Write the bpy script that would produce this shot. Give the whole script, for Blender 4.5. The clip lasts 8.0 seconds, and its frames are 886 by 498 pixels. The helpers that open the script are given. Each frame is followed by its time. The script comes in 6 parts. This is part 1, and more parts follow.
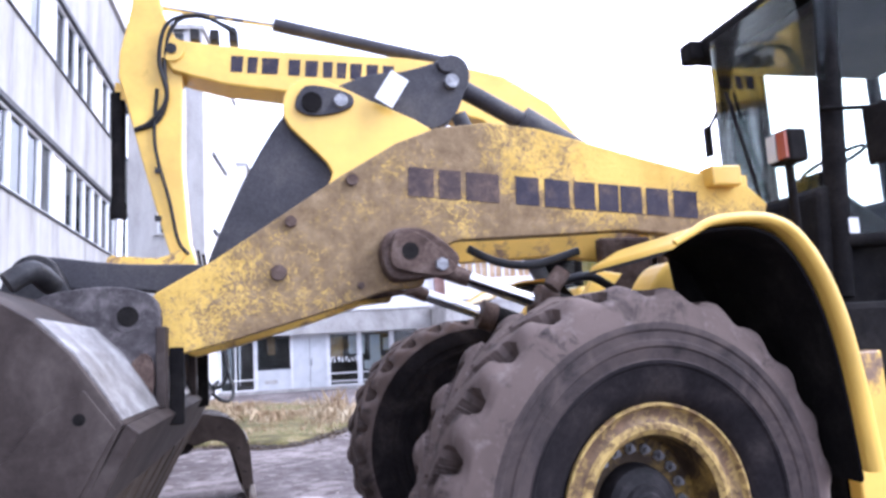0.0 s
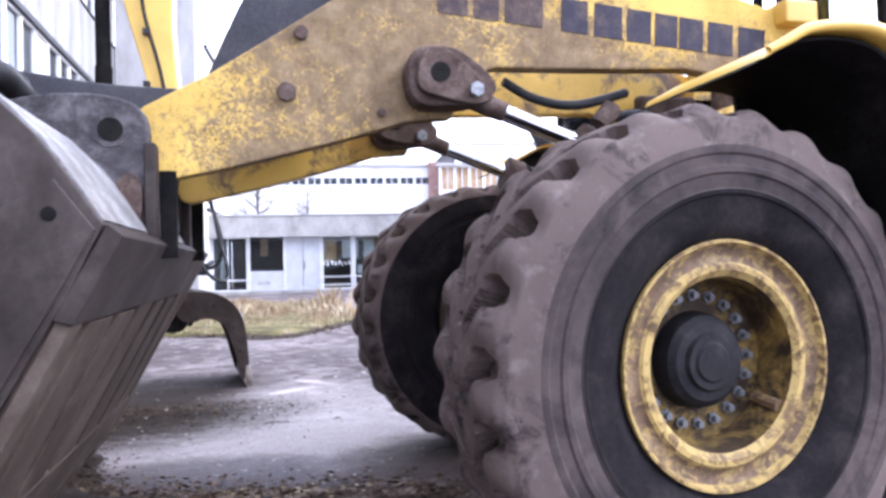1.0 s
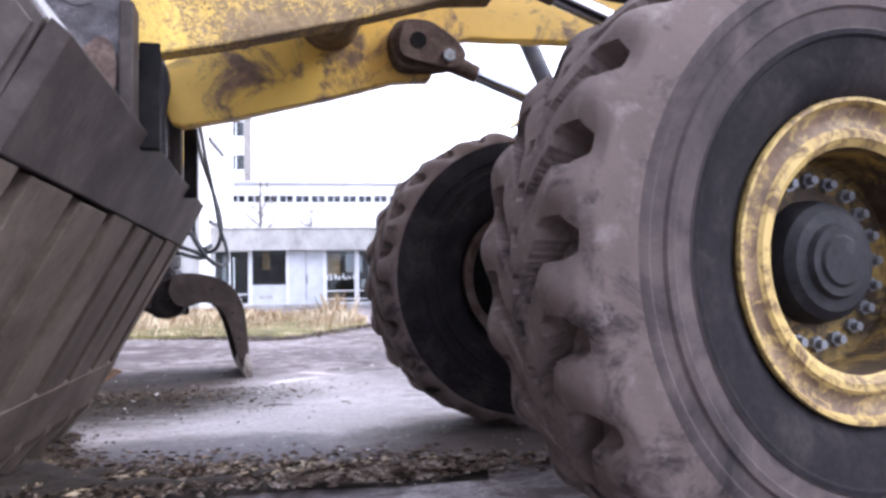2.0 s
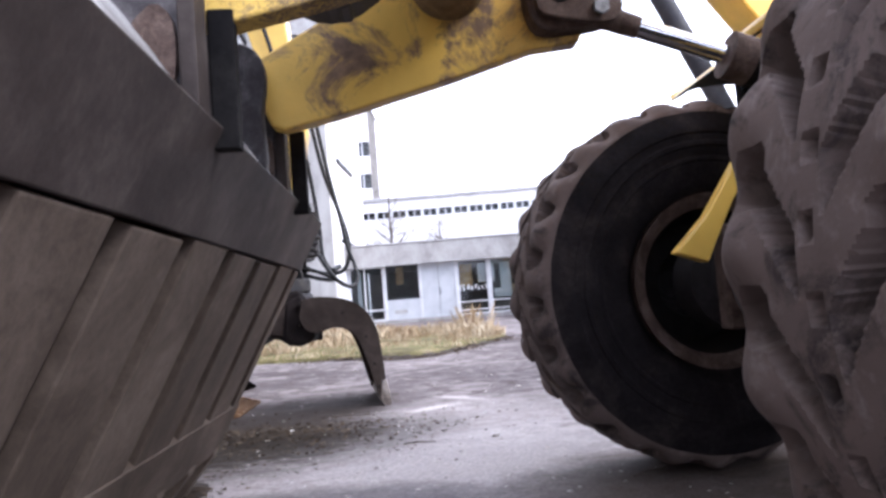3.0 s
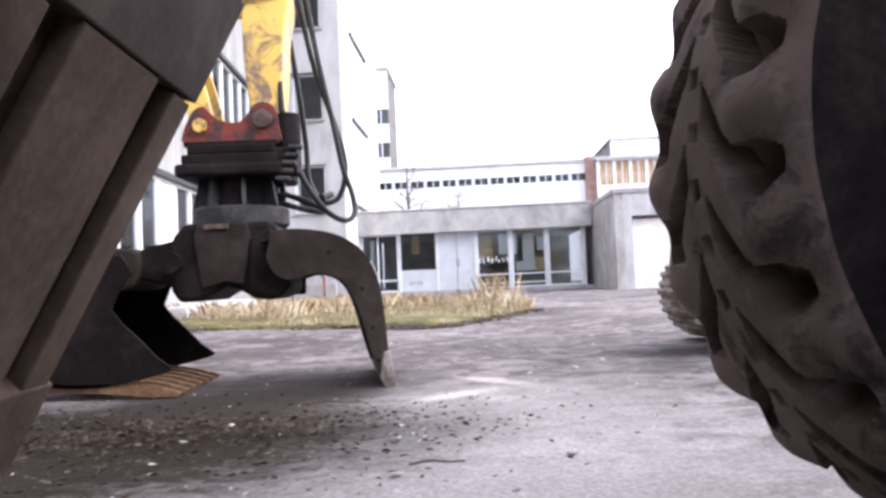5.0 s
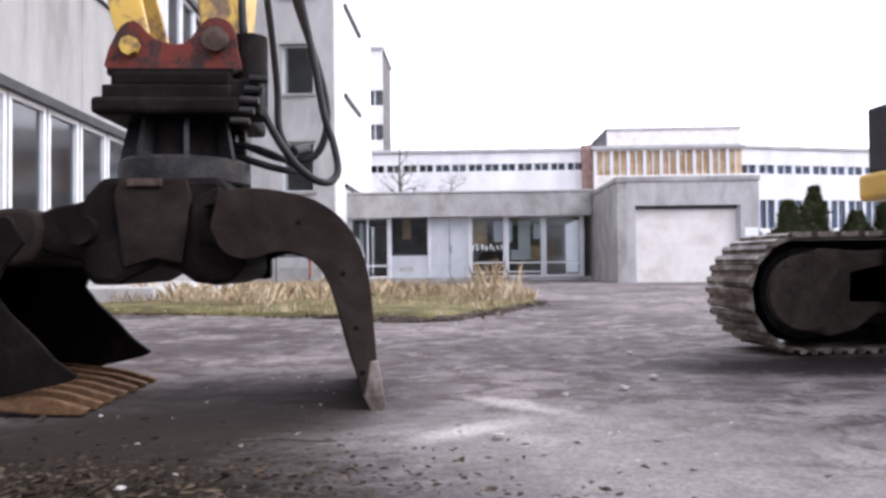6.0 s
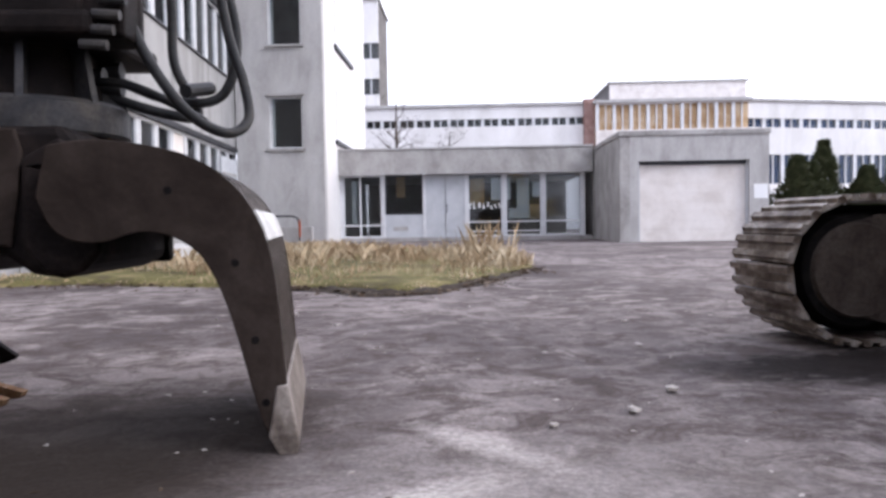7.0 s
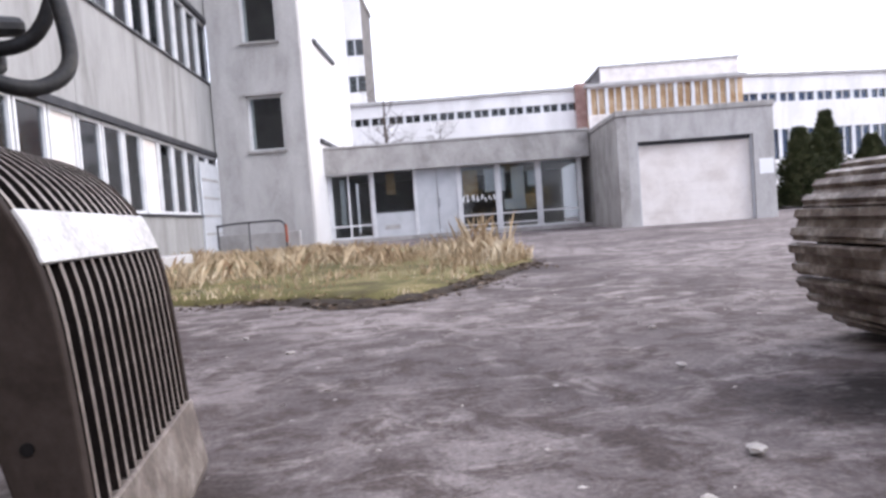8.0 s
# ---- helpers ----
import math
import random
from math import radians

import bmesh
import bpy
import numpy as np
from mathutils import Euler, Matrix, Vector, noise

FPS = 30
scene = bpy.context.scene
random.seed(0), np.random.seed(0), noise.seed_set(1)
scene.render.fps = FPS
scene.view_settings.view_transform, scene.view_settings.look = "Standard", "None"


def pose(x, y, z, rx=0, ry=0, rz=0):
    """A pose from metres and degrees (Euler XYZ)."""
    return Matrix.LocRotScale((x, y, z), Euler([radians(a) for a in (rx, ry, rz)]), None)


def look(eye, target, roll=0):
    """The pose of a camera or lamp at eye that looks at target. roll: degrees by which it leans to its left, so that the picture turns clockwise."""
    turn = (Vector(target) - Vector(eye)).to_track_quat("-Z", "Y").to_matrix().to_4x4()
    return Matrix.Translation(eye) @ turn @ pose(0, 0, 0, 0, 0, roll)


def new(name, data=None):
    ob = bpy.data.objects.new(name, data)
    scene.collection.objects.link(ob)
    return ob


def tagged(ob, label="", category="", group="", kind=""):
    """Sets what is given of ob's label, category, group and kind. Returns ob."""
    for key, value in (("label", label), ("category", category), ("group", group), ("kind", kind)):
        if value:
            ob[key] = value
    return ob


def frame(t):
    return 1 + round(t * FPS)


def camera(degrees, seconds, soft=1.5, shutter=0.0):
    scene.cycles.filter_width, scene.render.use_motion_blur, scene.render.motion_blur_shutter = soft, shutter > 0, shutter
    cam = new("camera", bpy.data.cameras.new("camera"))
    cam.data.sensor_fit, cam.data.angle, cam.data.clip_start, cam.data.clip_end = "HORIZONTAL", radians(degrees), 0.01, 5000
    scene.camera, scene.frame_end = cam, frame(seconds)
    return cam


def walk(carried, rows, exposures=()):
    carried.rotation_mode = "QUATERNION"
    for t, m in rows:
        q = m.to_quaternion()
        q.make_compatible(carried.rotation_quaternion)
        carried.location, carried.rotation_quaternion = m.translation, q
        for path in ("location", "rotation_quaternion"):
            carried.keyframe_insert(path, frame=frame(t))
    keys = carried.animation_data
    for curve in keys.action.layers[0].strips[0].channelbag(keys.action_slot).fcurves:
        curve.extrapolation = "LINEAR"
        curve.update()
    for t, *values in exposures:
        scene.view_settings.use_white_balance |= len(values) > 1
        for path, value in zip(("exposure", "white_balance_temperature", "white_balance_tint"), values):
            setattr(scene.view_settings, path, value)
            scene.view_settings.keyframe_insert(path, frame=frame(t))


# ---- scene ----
cam = camera(63.8, 8.0, soft=3.0)
PATH = [
    (0, (1.425, 0.897, 1.354), (1.892, 2.821, 1.631), -3.3),
    (0.5, (1.331, 1.157, 1.293), (1.816, 3.094, 1.414), -7.6),
    (1, (1.368, 1.329, 1.084), (1.851, 3.269, 1.122), -1.3),
    (1.5, (1.382, 1.562, 0.841), (1.872, 3.499, 0.93), -0.5),
    (2, (1.366, 1.822, 0.725), (1.843, 3.761, 0.83), -1.0),
    (2.2, (1.366, 1.934, 0.726), (1.741, 3.895, 0.843), -0.4),
    (3.3, (1.412, 2.640, 0.785), (1.480, 4.634, 0.931), -4.4),
    (3.5, (1.436, 2.785, 0.765), (1.496, 4.784, 0.809), -2.1),
    (4, (1.504, 3.221, 0.654), (1.563, 5.218, 0.561), 2.3),
    (4.5, (1.452, 3.664, 0.578), (1.525, 5.663, 0.573), 2.5),
    (4.7, (1.424, 3.866, 0.572), (1.497, 5.863, 0.669), -3.3),
    (5.8, (1.334, 5.079, 0.561), (1.398, 7.078, 0.574), 1.3),
    (6, (1.332, 5.273, 0.561), (1.431, 7.27, 0.606), -0.6),
    (6.5, (1.332, 5.697, 0.594), (1.501, 7.683, 0.765), -10.7),
    (7, (1.561, 6.132, 0.636), (1.655, 8.128, 0.56), -0.9),
    (7.5, (1.691, 6.586, 0.602), (1.788, 8.576, 0.432), -0.5),
    (8, (1.723, 7.056, 0.617), (1.82, 9.051, 0.529), -4.2),
]
walk(cam, [(t, look(eye, target, roll)) for t, eye, target, roll in PATH],
     exposures=[(0, 1.65, 5400, 17), (1, 1.85, 5450, 16), (2, 1.95, 5550, 15), (3.5, 1.6, 5850, 13), (4, 1.95, 5950, 13), (4.5, 1.9, 5950, 13), (6, 1.12, 6000, 13), (6.5, 0.88, 6000, 13), (7, 0.92, 6000, 13), (8, 1.05, 6000, 13)])

# ---------------------------------------------------------------- light
world = bpy.data.worlds.new("overcast")
scene.world = world
world.use_nodes = True
wn, wl = world.node_tree.nodes, world.node_tree.links
wn.clear()
w_out = wn.new("ShaderNodeOutputWorld")
w_add = wn.new("ShaderNodeAddShader")
w_sky_bg = wn.new("ShaderNodeBackground")
w_cloud_bg = wn.new("ShaderNodeBackground")
w_sky = wn.new("ShaderNodeTexSky")
w_sky.sky_type = "NISHITA"
w_sky.sun_disc = False
w_sky.sun_elevation = radians(32)
w_sky.sun_rotation = radians(60)
w_sky.dust_density = 4.0
w_sky_bg.inputs["Strength"].default_value = 0.05
w_cloud_bg.inputs["Color"].default_value = (0.95, 0.94, 1.03, 1)
w_cloud_bg.inputs["Strength"].default_value = 0.95
wl.new(w_sky.outputs[0], w_sky_bg.inputs["Color"])
wl.new(w_sky_bg.outputs[0], w_add.inputs[0])
wl.new(w_cloud_bg.outputs[0], w_add.inputs[1])
wl.new(w_add.outputs[0], w_out.inputs["Surface"])

sun_data = bpy.data.lights.new("sun", "SUN")
sun_data.energy = 1.1
sun_data.angle = radians(25)
sun_data.color = (1.0, 0.96, 0.9)
sun = new("sun", sun_data)
sun.matrix_world = look((0, 0, 0), (math.sin(radians(-60)), math.cos(radians(-60)) * 1.0, -0.75))


# ---------------------------------------------------------------- materials
def material(name, rough=0.7, metal=0.0, bump=0.0, bump_scale=60.0):
    m = bpy.data.materials.new(name)
    m.use_nodes = True
    b = m.node_tree.nodes["Principled BSDF"]
    b.inputs["Roughness"].default_value = rough
    b.inputs["Metallic"].default_value = metal
    b.inputs["Specular IOR Level"].default_value = 0.5 if rough < 0.5 else 0.18
    if bump:
        n = noise_tex(m, bump_scale, 6, 0.6)
        k = m.node_tree.nodes.new("ShaderNodeBump")
        k.inputs["Strength"].default_value = bump
        k.inputs["Distance"].default_value = 0.01
        m.node_tree.links.new(n.outputs["Fac"], k.inputs["Height"])
        m.node_tree.links.new(k.outputs[0], b.inputs["Normal"])
    return m


def noise_tex(m, scale, detail=5, rough=0.6, stretch=(1, 1, 1), distort=0.0):
    nt = m.node_tree
    co = nt.nodes.new("ShaderNodeTexCoord")
    mp = nt.nodes.new("ShaderNodeMapping")
    mp.inputs["Scale"].default_value = stretch
    n = nt.nodes.new("ShaderNodeTexNoise")
    n.inputs["Scale"].default_value = scale
    n.inputs["Detail"].default_value = detail
    n.inputs["Roughness"].default_value = rough
    n.inputs["Distortion"].default_value = distort
    nt.links.new(co.outputs["Object"], mp.inputs["Vector"])
    nt.links.new(mp.outputs[0], n.inputs["Vector"])
    return n


def ramp(m, src, stops):
    r = m.node_tree.nodes.new("ShaderNodeValToRGB")
    e = r.color_ramp.elements
    while len(e) < len(stops):
        e.new(0.5)
    for el, (p, c) in zip(e, stops):
        el.position = p
        el.color = (*c, 1) if len(c) == 3 else c
    m.node_tree.links.new(src, r.inputs[0])
    return r


def mix(m, fac, a, b):
    x = m.node_tree.nodes.new("ShaderNodeMix")
    x.data_type = "RGBA"
    for sock, v in ((x.inputs[0], fac), (x.inputs[6], a), (x.inputs[7], b)):
        if isinstance(v, tuple):
            sock.default_value = (*v, 1)
        elif isinstance(v, (int, float)):
            sock.default_value = v
        else:
            m.node_tree.links.new(v, sock)
    return x.outputs[2]


def paint(m, color):
    m.node_tree.links.new(color, m.node_tree.nodes["Principled BSDF"].inputs["Base Color"])
    return m


def rough_from(m, src, lo, hi):
    r = ramp(m, src, [(0.3, (lo,) * 3), (0.7, (hi,) * 3)])
    m.node_tree.links.new(r.outputs[0], m.node_tree.nodes["Principled BSDF"].inputs["Roughness"])


def mottled(name, dark, mid, light, scale=4.0, fine=60.0, rough=0.75, metal=0.0, bump=0.25, stretch=(1, 1, 1), lo=0.72, hi=1.12):
    """Three tones in large patches with a fine grain over them."""
    m = material(name, rough, metal, bump, fine)
    big = noise_tex(m, scale, 6, 0.65, stretch, 0.4)
    small = noise_tex(m, fine, 4, 0.7, stretch)
    base = ramp(m, big.outputs["Fac"], [(0.32, dark), (0.5, mid), (0.68, light)])
    grain = ramp(m, small.outputs["Fac"], [(0.35, (lo,) * 3), (0.65, (hi,) * 3)])
    x = m.node_tree.nodes.new("ShaderNodeMix")
    x.data_type, x.blend_type = "RGBA", "MULTIPLY"
    x.inputs[0].default_value = 1.0
    m.node_tree.links.new(base.outputs[0], x.inputs[6])
    m.node_tree.links.new(grain.outputs[0], x.inputs[7])
    paint(m, x.outputs[2])
    return m


def flaked(name, under, over, lo, hi, scale, fine_scale, rough=0.6, bump=0.3, second=None):
    """A coat of one colour, broken by ragged patches of another; second = (colour, lo, hi, scale) for a further layer."""
    m = material(name, rough, 0.0, bump, fine_scale)
    a = noise_tex(m, scale, 9, 0.72, distort=0.6)
    f = ramp(m, a.outputs["Fac"], [(lo, (0, 0, 0)), (hi, (1, 1, 1))])
    tone = noise_tex(m, 2.2, 4, 0.6)
    o1 = ramp(m, tone.outputs["Fac"], [(0.35, tuple(c * 0.8 for c in over)), (0.65, tuple(min(1, c * 1.12) for c in over))])
    u1 = ramp(m, noise_tex(m, 14, 6, 0.7).outputs["Fac"], [(0.35, tuple(c * 0.6 for c in under)), (0.65, tuple(min(1, c * 1.3) for c in under))])
    c = mix(m, f.outputs[0], u1.outputs[0], o1.outputs[0])
    if second:
        col, l2, h2, s2 = second
        g = ramp(m, noise_tex(m, s2, 8, 0.7, distort=0.3).outputs["Fac"], [(l2, (0, 0, 0)), (h2, (1, 1, 1))])
        c = mix(m, g.outputs[0], c, col)
    return paint(m, c)


YELLOW = (0.72, 0.46, 0.085)
MUD = (0.20, 0.125, 0.075)
M_yellow = flaked("yellow_paint", MUD, YELLOW, 0.40, 0.50, 4.5, 90, 0.45, 0.12)
M_yellow_clean = flaked("yellow_paint_clean", (0.45, 0.28, 0.04), YELLOW, 0.28, 0.36, 3, 120, 0.35, 0.03)


def arm_material():
    """Yellow paint under splashed mud that thins out towards the rear end."""
    m = material("mud_on_yellow_paint", 0.8, 0.0, 0.4, 80)
    nt = m.node_tree
    co = nt.nodes.new("ShaderNodeTexCoord")
    sep = nt.nodes.new("ShaderNodeSeparateXYZ")
    nt.links.new(co.outputs["Object"], sep.inputs[0])
    def maths(op, a, b):
        n = nt.nodes.new("ShaderNodeMath")
        n.operation = op
        for s, v in ((n.inputs[0], a), (n.inputs[1], b)):
            if isinstance(v, (int, float)):
                s.default_value = v
            else:
                nt.links.new(v, s)
        return n.outputs[0]
    big = noise_tex(m, 2.6, 7, 0.65, distort=0.5).outputs["Fac"]
    fine = noise_tex(m, 46, 9, 0.82, distort=1.4).outputs["Fac"]
    def clamp(v, hi):
        return maths("MINIMUM", maths("MAXIMUM", v, 0.0), hi)
    rear = clamp(maths("MULTIPLY", maths("SUBTRACT", sep.outputs[0], 2.35), 0.34), 0.42)
    rear = maths("MULTIPLY", rear, clamp(maths("MULTIPLY", maths("SUBTRACT", sep.outputs[2], 1.86), 3.2), 1.0))
    nose = clamp(maths("MULTIPLY", maths("SUBTRACT", 1.36, sep.outputs[0]), 0.55), 0.17)
    f = maths("ADD", maths("ADD", maths("MULTIPLY", big, 0.55), maths("MULTIPLY", fine, 1.0)), maths("ADD", rear, nose))
    r = ramp(m, f, [(0.835, (0, 0, 0)), (0.915, (1, 1, 1))])
    mud = ramp(m, noise_tex(m, 12, 8, 0.7).outputs["Fac"], [(0.3, (0.13, 0.088, 0.048)), (0.55, (0.225, 0.158, 0.088)), (0.75, (0.31, 0.235, 0.14))])
    yel = ramp(m, noise_tex(m, 3, 5, 0.6).outputs["Fac"], [(0.35, (0.50, 0.33, 0.075)), (0.65, (0.70, 0.47, 0.12))])
    return paint(m, mix(m, r.outputs[0], mud.outputs[0], yel.outputs[0]))


M_arm = arm_material()
M_rim = flaked("rusty_yellow_rim", (0.115, 0.072, 0.042), (0.31, 0.215, 0.075), 0.50, 0.60, 26, 90, 0.6, 0.2, second=((0.20, 0.135, 0.08), 0.52, 0.66, 9))
M_tread = flaked("dusty_tread_rubber", (0.042, 0.033, 0.031), (0.122, 0.092, 0.081), 0.36, 0.48, 7.0, 70, 0.88, 0.14, second=((0.17, 0.137, 0.125), 0.54, 0.70, 16))
M_lip = flaked("worn_yellow_rim_lip", (0.15, 0.095, 0.045), (0.43, 0.305, 0.105), 0.42, 0.54, 20, 120, 0.55, 0.15)
M_barrel = flaked("dark_rusty_rim_barrel", (0.045, 0.030, 0.018), (0.27, 0.175, 0.045), 0.46, 0.62, 8, 90, 0.6, 0.2)
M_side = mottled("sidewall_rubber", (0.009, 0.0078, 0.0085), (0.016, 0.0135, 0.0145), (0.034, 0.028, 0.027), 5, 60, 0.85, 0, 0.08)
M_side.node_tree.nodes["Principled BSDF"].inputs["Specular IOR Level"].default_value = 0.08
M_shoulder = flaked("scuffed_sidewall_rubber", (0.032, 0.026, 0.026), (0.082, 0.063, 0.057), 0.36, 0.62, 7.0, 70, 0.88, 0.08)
M_black = mottled("black_rubber_grime_and_shade", (0.006, 0.0055, 0.006), (0.010, 0.009, 0.009), (0.018, 0.016, 0.015), 6, 50, 0.8, 0, 0.2)
M_black.node_tree.nodes["Principled BSDF"].inputs["Specular IOR Level"].default_value = 0.06
M_hose = mottled("black_hose", (0.013, 0.013, 0.0145), (0.02, 0.02, 0.0215), (0.035, 0.033, 0.031), 9, 80, 0.5, 0, 0.1)
M_hub = mottled("oily_black_hub", (0.009, 0.0082, 0.009), (0.015, 0.0136, 0.015), (0.030, 0.027, 0.028), 9, 60, 0.65, 0, 0.2)
M_crank = mottled("charcoal_paint", (0.035, 0.034, 0.038), (0.05, 0.048, 0.054), (0.075, 0.07, 0.07), 4, 80, 0.5, 0, 0.08)
M_bucket = mottled("scuffed_brown_steel", (0.023, 0.017, 0.015), (0.037, 0.028, 0.025), (0.068, 0.055, 0.049), 3.5, 45, 0.68, 0.05, 0.12, lo=0.85, hi=1.08)
M_bucket_floor = mottled("muddy_steel", (0.044, 0.032, 0.024), (0.070, 0.052, 0.040), (0.11, 0.085, 0.068), 3, 40, 0.82, 0.0, 0.2, lo=0.82, hi=1.08)
M_groove = mottled("rusty_mud_groove", (0.016, 0.010, 0.008), (0.028, 0.018, 0.014), (0.045, 0.031, 0.024), 7, 50, 0.9, 0, 0.3)
M_ear = mottled("scuffed_grey_casting", (0.030, 0.026, 0.027), (0.065, 0.058, 0.060), (0.15, 0.135, 0.135), 9, 50, 0.6, 0.1, 0.35)
M_polished = mottled("worn_bright_steel", (0.13, 0.12, 0.115), (0.27, 0.26, 0.255), (0.48, 0.47, 0.47), 5, 60, 0.5, 0.3, 0.15)
M_band = mottled("bright_scoured_steel", (0.40, 0.39, 0.38), (0.55, 0.54, 0.53), (0.7, 0.69, 0.68), 6, 60, 0.5, 0.1, 0.05)
M_grease = mottled("greasy_grey_steel", (0.019, 0.019, 0.021), (0.036, 0.035, 0.037), (0.07, 0.063, 0.058), 8, 60, 0.5, 0.3, 0.25)
M_pin = mottled("rusty_brown_iron", (0.055, 0.036, 0.028), (0.10, 0.068, 0.055), (0.16, 0.12, 0.10), 12, 90, 0.75, 0.2, 0.35)
M_chrome = material("chrome_rod", 0.16, 1.0)
M_chrome.node_tree.nodes["Principled BSDF"].inputs["Base Color"].default_value = (0.72, 0.72, 0.74, 1)
M_bolt = mottled("zinc_bolt", (0.14, 0.14, 0.145), (0.24, 0.24, 0.25), (0.36, 0.36, 0.36), 30, 120, 0.5, 0.6, 0.1)
M_claw = mottled("brown_grey_claw_steel", (0.017, 0.012, 0.0098), (0.028, 0.0205, 0.017), (0.046, 0.035, 0.030), 4, 55, 0.7, 0.1, 0.08, lo=0.9, hi=1.06)
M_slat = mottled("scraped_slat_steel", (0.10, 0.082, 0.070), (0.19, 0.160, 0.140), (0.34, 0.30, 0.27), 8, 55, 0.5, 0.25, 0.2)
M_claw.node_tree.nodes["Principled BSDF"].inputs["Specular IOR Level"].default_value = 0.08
M_claw_dark = mottled("dark_oily_and_shaded_steel", (0.006, 0.0045, 0.0044), (0.010, 0.0076, 0.0072), (0.022, 0.016, 0.0145), 6, 60, 0.65, 0.1, 0.25)
M_claw_dark.node_tree.nodes["Principled BSDF"].inputs["Specular IOR Level"].default_value = 0.08
M_claw_dark.node_tree.nodes["Principled BSDF"].inputs["Metallic"].default_value = 0.0
M_claw.node_tree.nodes["Principled BSDF"].inputs["Metallic"].default_value = 0.0
M_red = flaked("worn_red_paint", (0.05, 0.03, 0.028), (0.16, 0.035, 0.025), 0.45, 0.55, 9, 80, 0.6, 0.2)
M_tooth = mottled("rusty_orange_steel", (0.12, 0.065, 0.035), (0.20, 0.115, 0.06), (0.30, 0.20, 0.12), 9, 60, 0.75, 0.2, 0.35)
M_shoe = mottled("rusty_track_shoe", (0.075, 0.055, 0.042), (0.16, 0.125, 0.10), (0.40, 0.36, 0.32), 8, 60, 0.5, 0.3, 0.3)
M_concrete = mottled("weathered_concrete", (0.32, 0.308, 0.297), (0.40, 0.386, 0.375), (0.46, 0.448, 0.438), 1.2, 20, 0.9, 0, 0.12, (1.5, 1.5, 0.55), lo=0.90, hi=1.05)
M_concrete_dirty = mottled("stained_concrete", (0.22, 0.208, 0.198), (0.34, 0.325, 0.312), (0.43, 0.415, 0.40), 1.0, 20, 0.92, 0, 0.12, (1.2, 1.2, 0.8), lo=0.88, hi=1.06)
M_white = mottled("off_white_panel", (0.56, 0.51, 0.475), (0.66, 0.615, 0.58), (0.72, 0.68, 0.65), 1.2, 30, 0.7, 0, 0.05, lo=0.93, hi=1.04)
M_pale = mottled("pale_facade_panel", (0.58, 0.56, 0.54), (0.67, 0.65, 0.635), (0.74, 0.72, 0.71), 0.6, 14, 0.85, 0, 0.05, (1, 1, 0.4), lo=0.94, hi=1.03)
M_wing = mottled("rain_streaked_render", (0.20, 0.195, 0.19), (0.285, 0.28, 0.275), (0.34, 0.335, 0.33), 0.9, 16, 0.88, 0, 0.08, (1.6, 1.6, 0.3), lo=0.92, hi=1.04)
M_frame = mottled("white_window_frame", (0.52, 0.52, 0.53), (0.6, 0.6, 0.61), (0.66, 0.66, 0.67), 3, 60, 0.5, 0, 0.03, lo=0.93, hi=1.04)
M_dark_frame = mottled("dark_window_frame", (0.02, 0.02, 0.025), (0.035, 0.035, 0.04), (0.05, 0.05, 0.055), 3, 60, 0.5, 0, 0.03)
M_blue = mottled("blue_panel", (0.05, 0.09, 0.22), (0.07, 0.12, 0.28), (0.1, 0.16, 0.33), 2, 40, 0.6, 0, 0.03, lo=0.93, hi=1.04)
M_door_grey = mottled("grey_painted_door", (0.40, 0.41, 0.43), (0.46, 0.47, 0.49), (0.51, 0.52, 0.54), 1.5, 50, 0.6, 0, 0.03, lo=0.93, hi=1.04)
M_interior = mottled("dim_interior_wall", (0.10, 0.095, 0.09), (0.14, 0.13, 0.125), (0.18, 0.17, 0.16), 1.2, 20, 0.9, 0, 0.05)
M_curtain = mottled("orange_curtain", (0.36, 0.22, 0.11), (0.52, 0.36, 0.21), (0.66, 0.54, 0.40), 0.9, 20, 0.9, 0, 0.05)
M_brick = mottled("reddish_brick_end", (0.22, 0.13, 0.11), (0.29, 0.18, 0.155), (0.36, 0.25, 0.22), 2, 20, 0.9, 0, 0.2)
M_bark = mottled("bark", (0.07, 0.055, 0.045), (0.11, 0.09, 0.075), (0.16, 0.135, 0.115), 6, 40, 0.95, 0, 0.4)
M_conifer = mottled("conifer_green", (0.050, 0.062, 0.032), (0.10, 0.112, 0.058), (0.17, 0.172, 0.098), 3, 30, 0.9, 0, 0.3)
M_cover = mottled("grey_brown_cast_cover", (0.045, 0.035, 0.029), (0.07, 0.056, 0.047), (0.10, 0.083, 0.071), 5, 50, 0.75, 0.05, 0.2)
M_lamp_white = material("lamp_lens", 0.1)
M_lamp_white.node_tree.nodes["Principled BSDF"].inputs["Base Color"].default_value = (0.5, 0.5, 0.5, 1)
M_orange_lens = material("orange_lens", 0.2)
M_orange_lens.node_tree.nodes["Principled BSDF"].inputs["Base Color"].default_value = (0.28, 0.07, 0.035, 1)
M_sign = material("white_sticker", 0.5)
M_sign.node_tree.nodes["Principled BSDF"].inputs["Base Color"].default_value = (0.72, 0.72, 0.72, 1)
M_letter_faded = mottled("mud_stained_lettering", (0.05, 0.038, 0.04), (0.085, 0.06, 0.055), (0.15, 0.105, 0.08), 16, 60, 0.7, 0, 0.05)
M_letter = mottled("dark_blue_lettering", (0.025, 0.022, 0.035), (0.04, 0.035, 0.05), (0.09, 0.065, 0.06), 12, 60, 0.6, 0, 0.05)


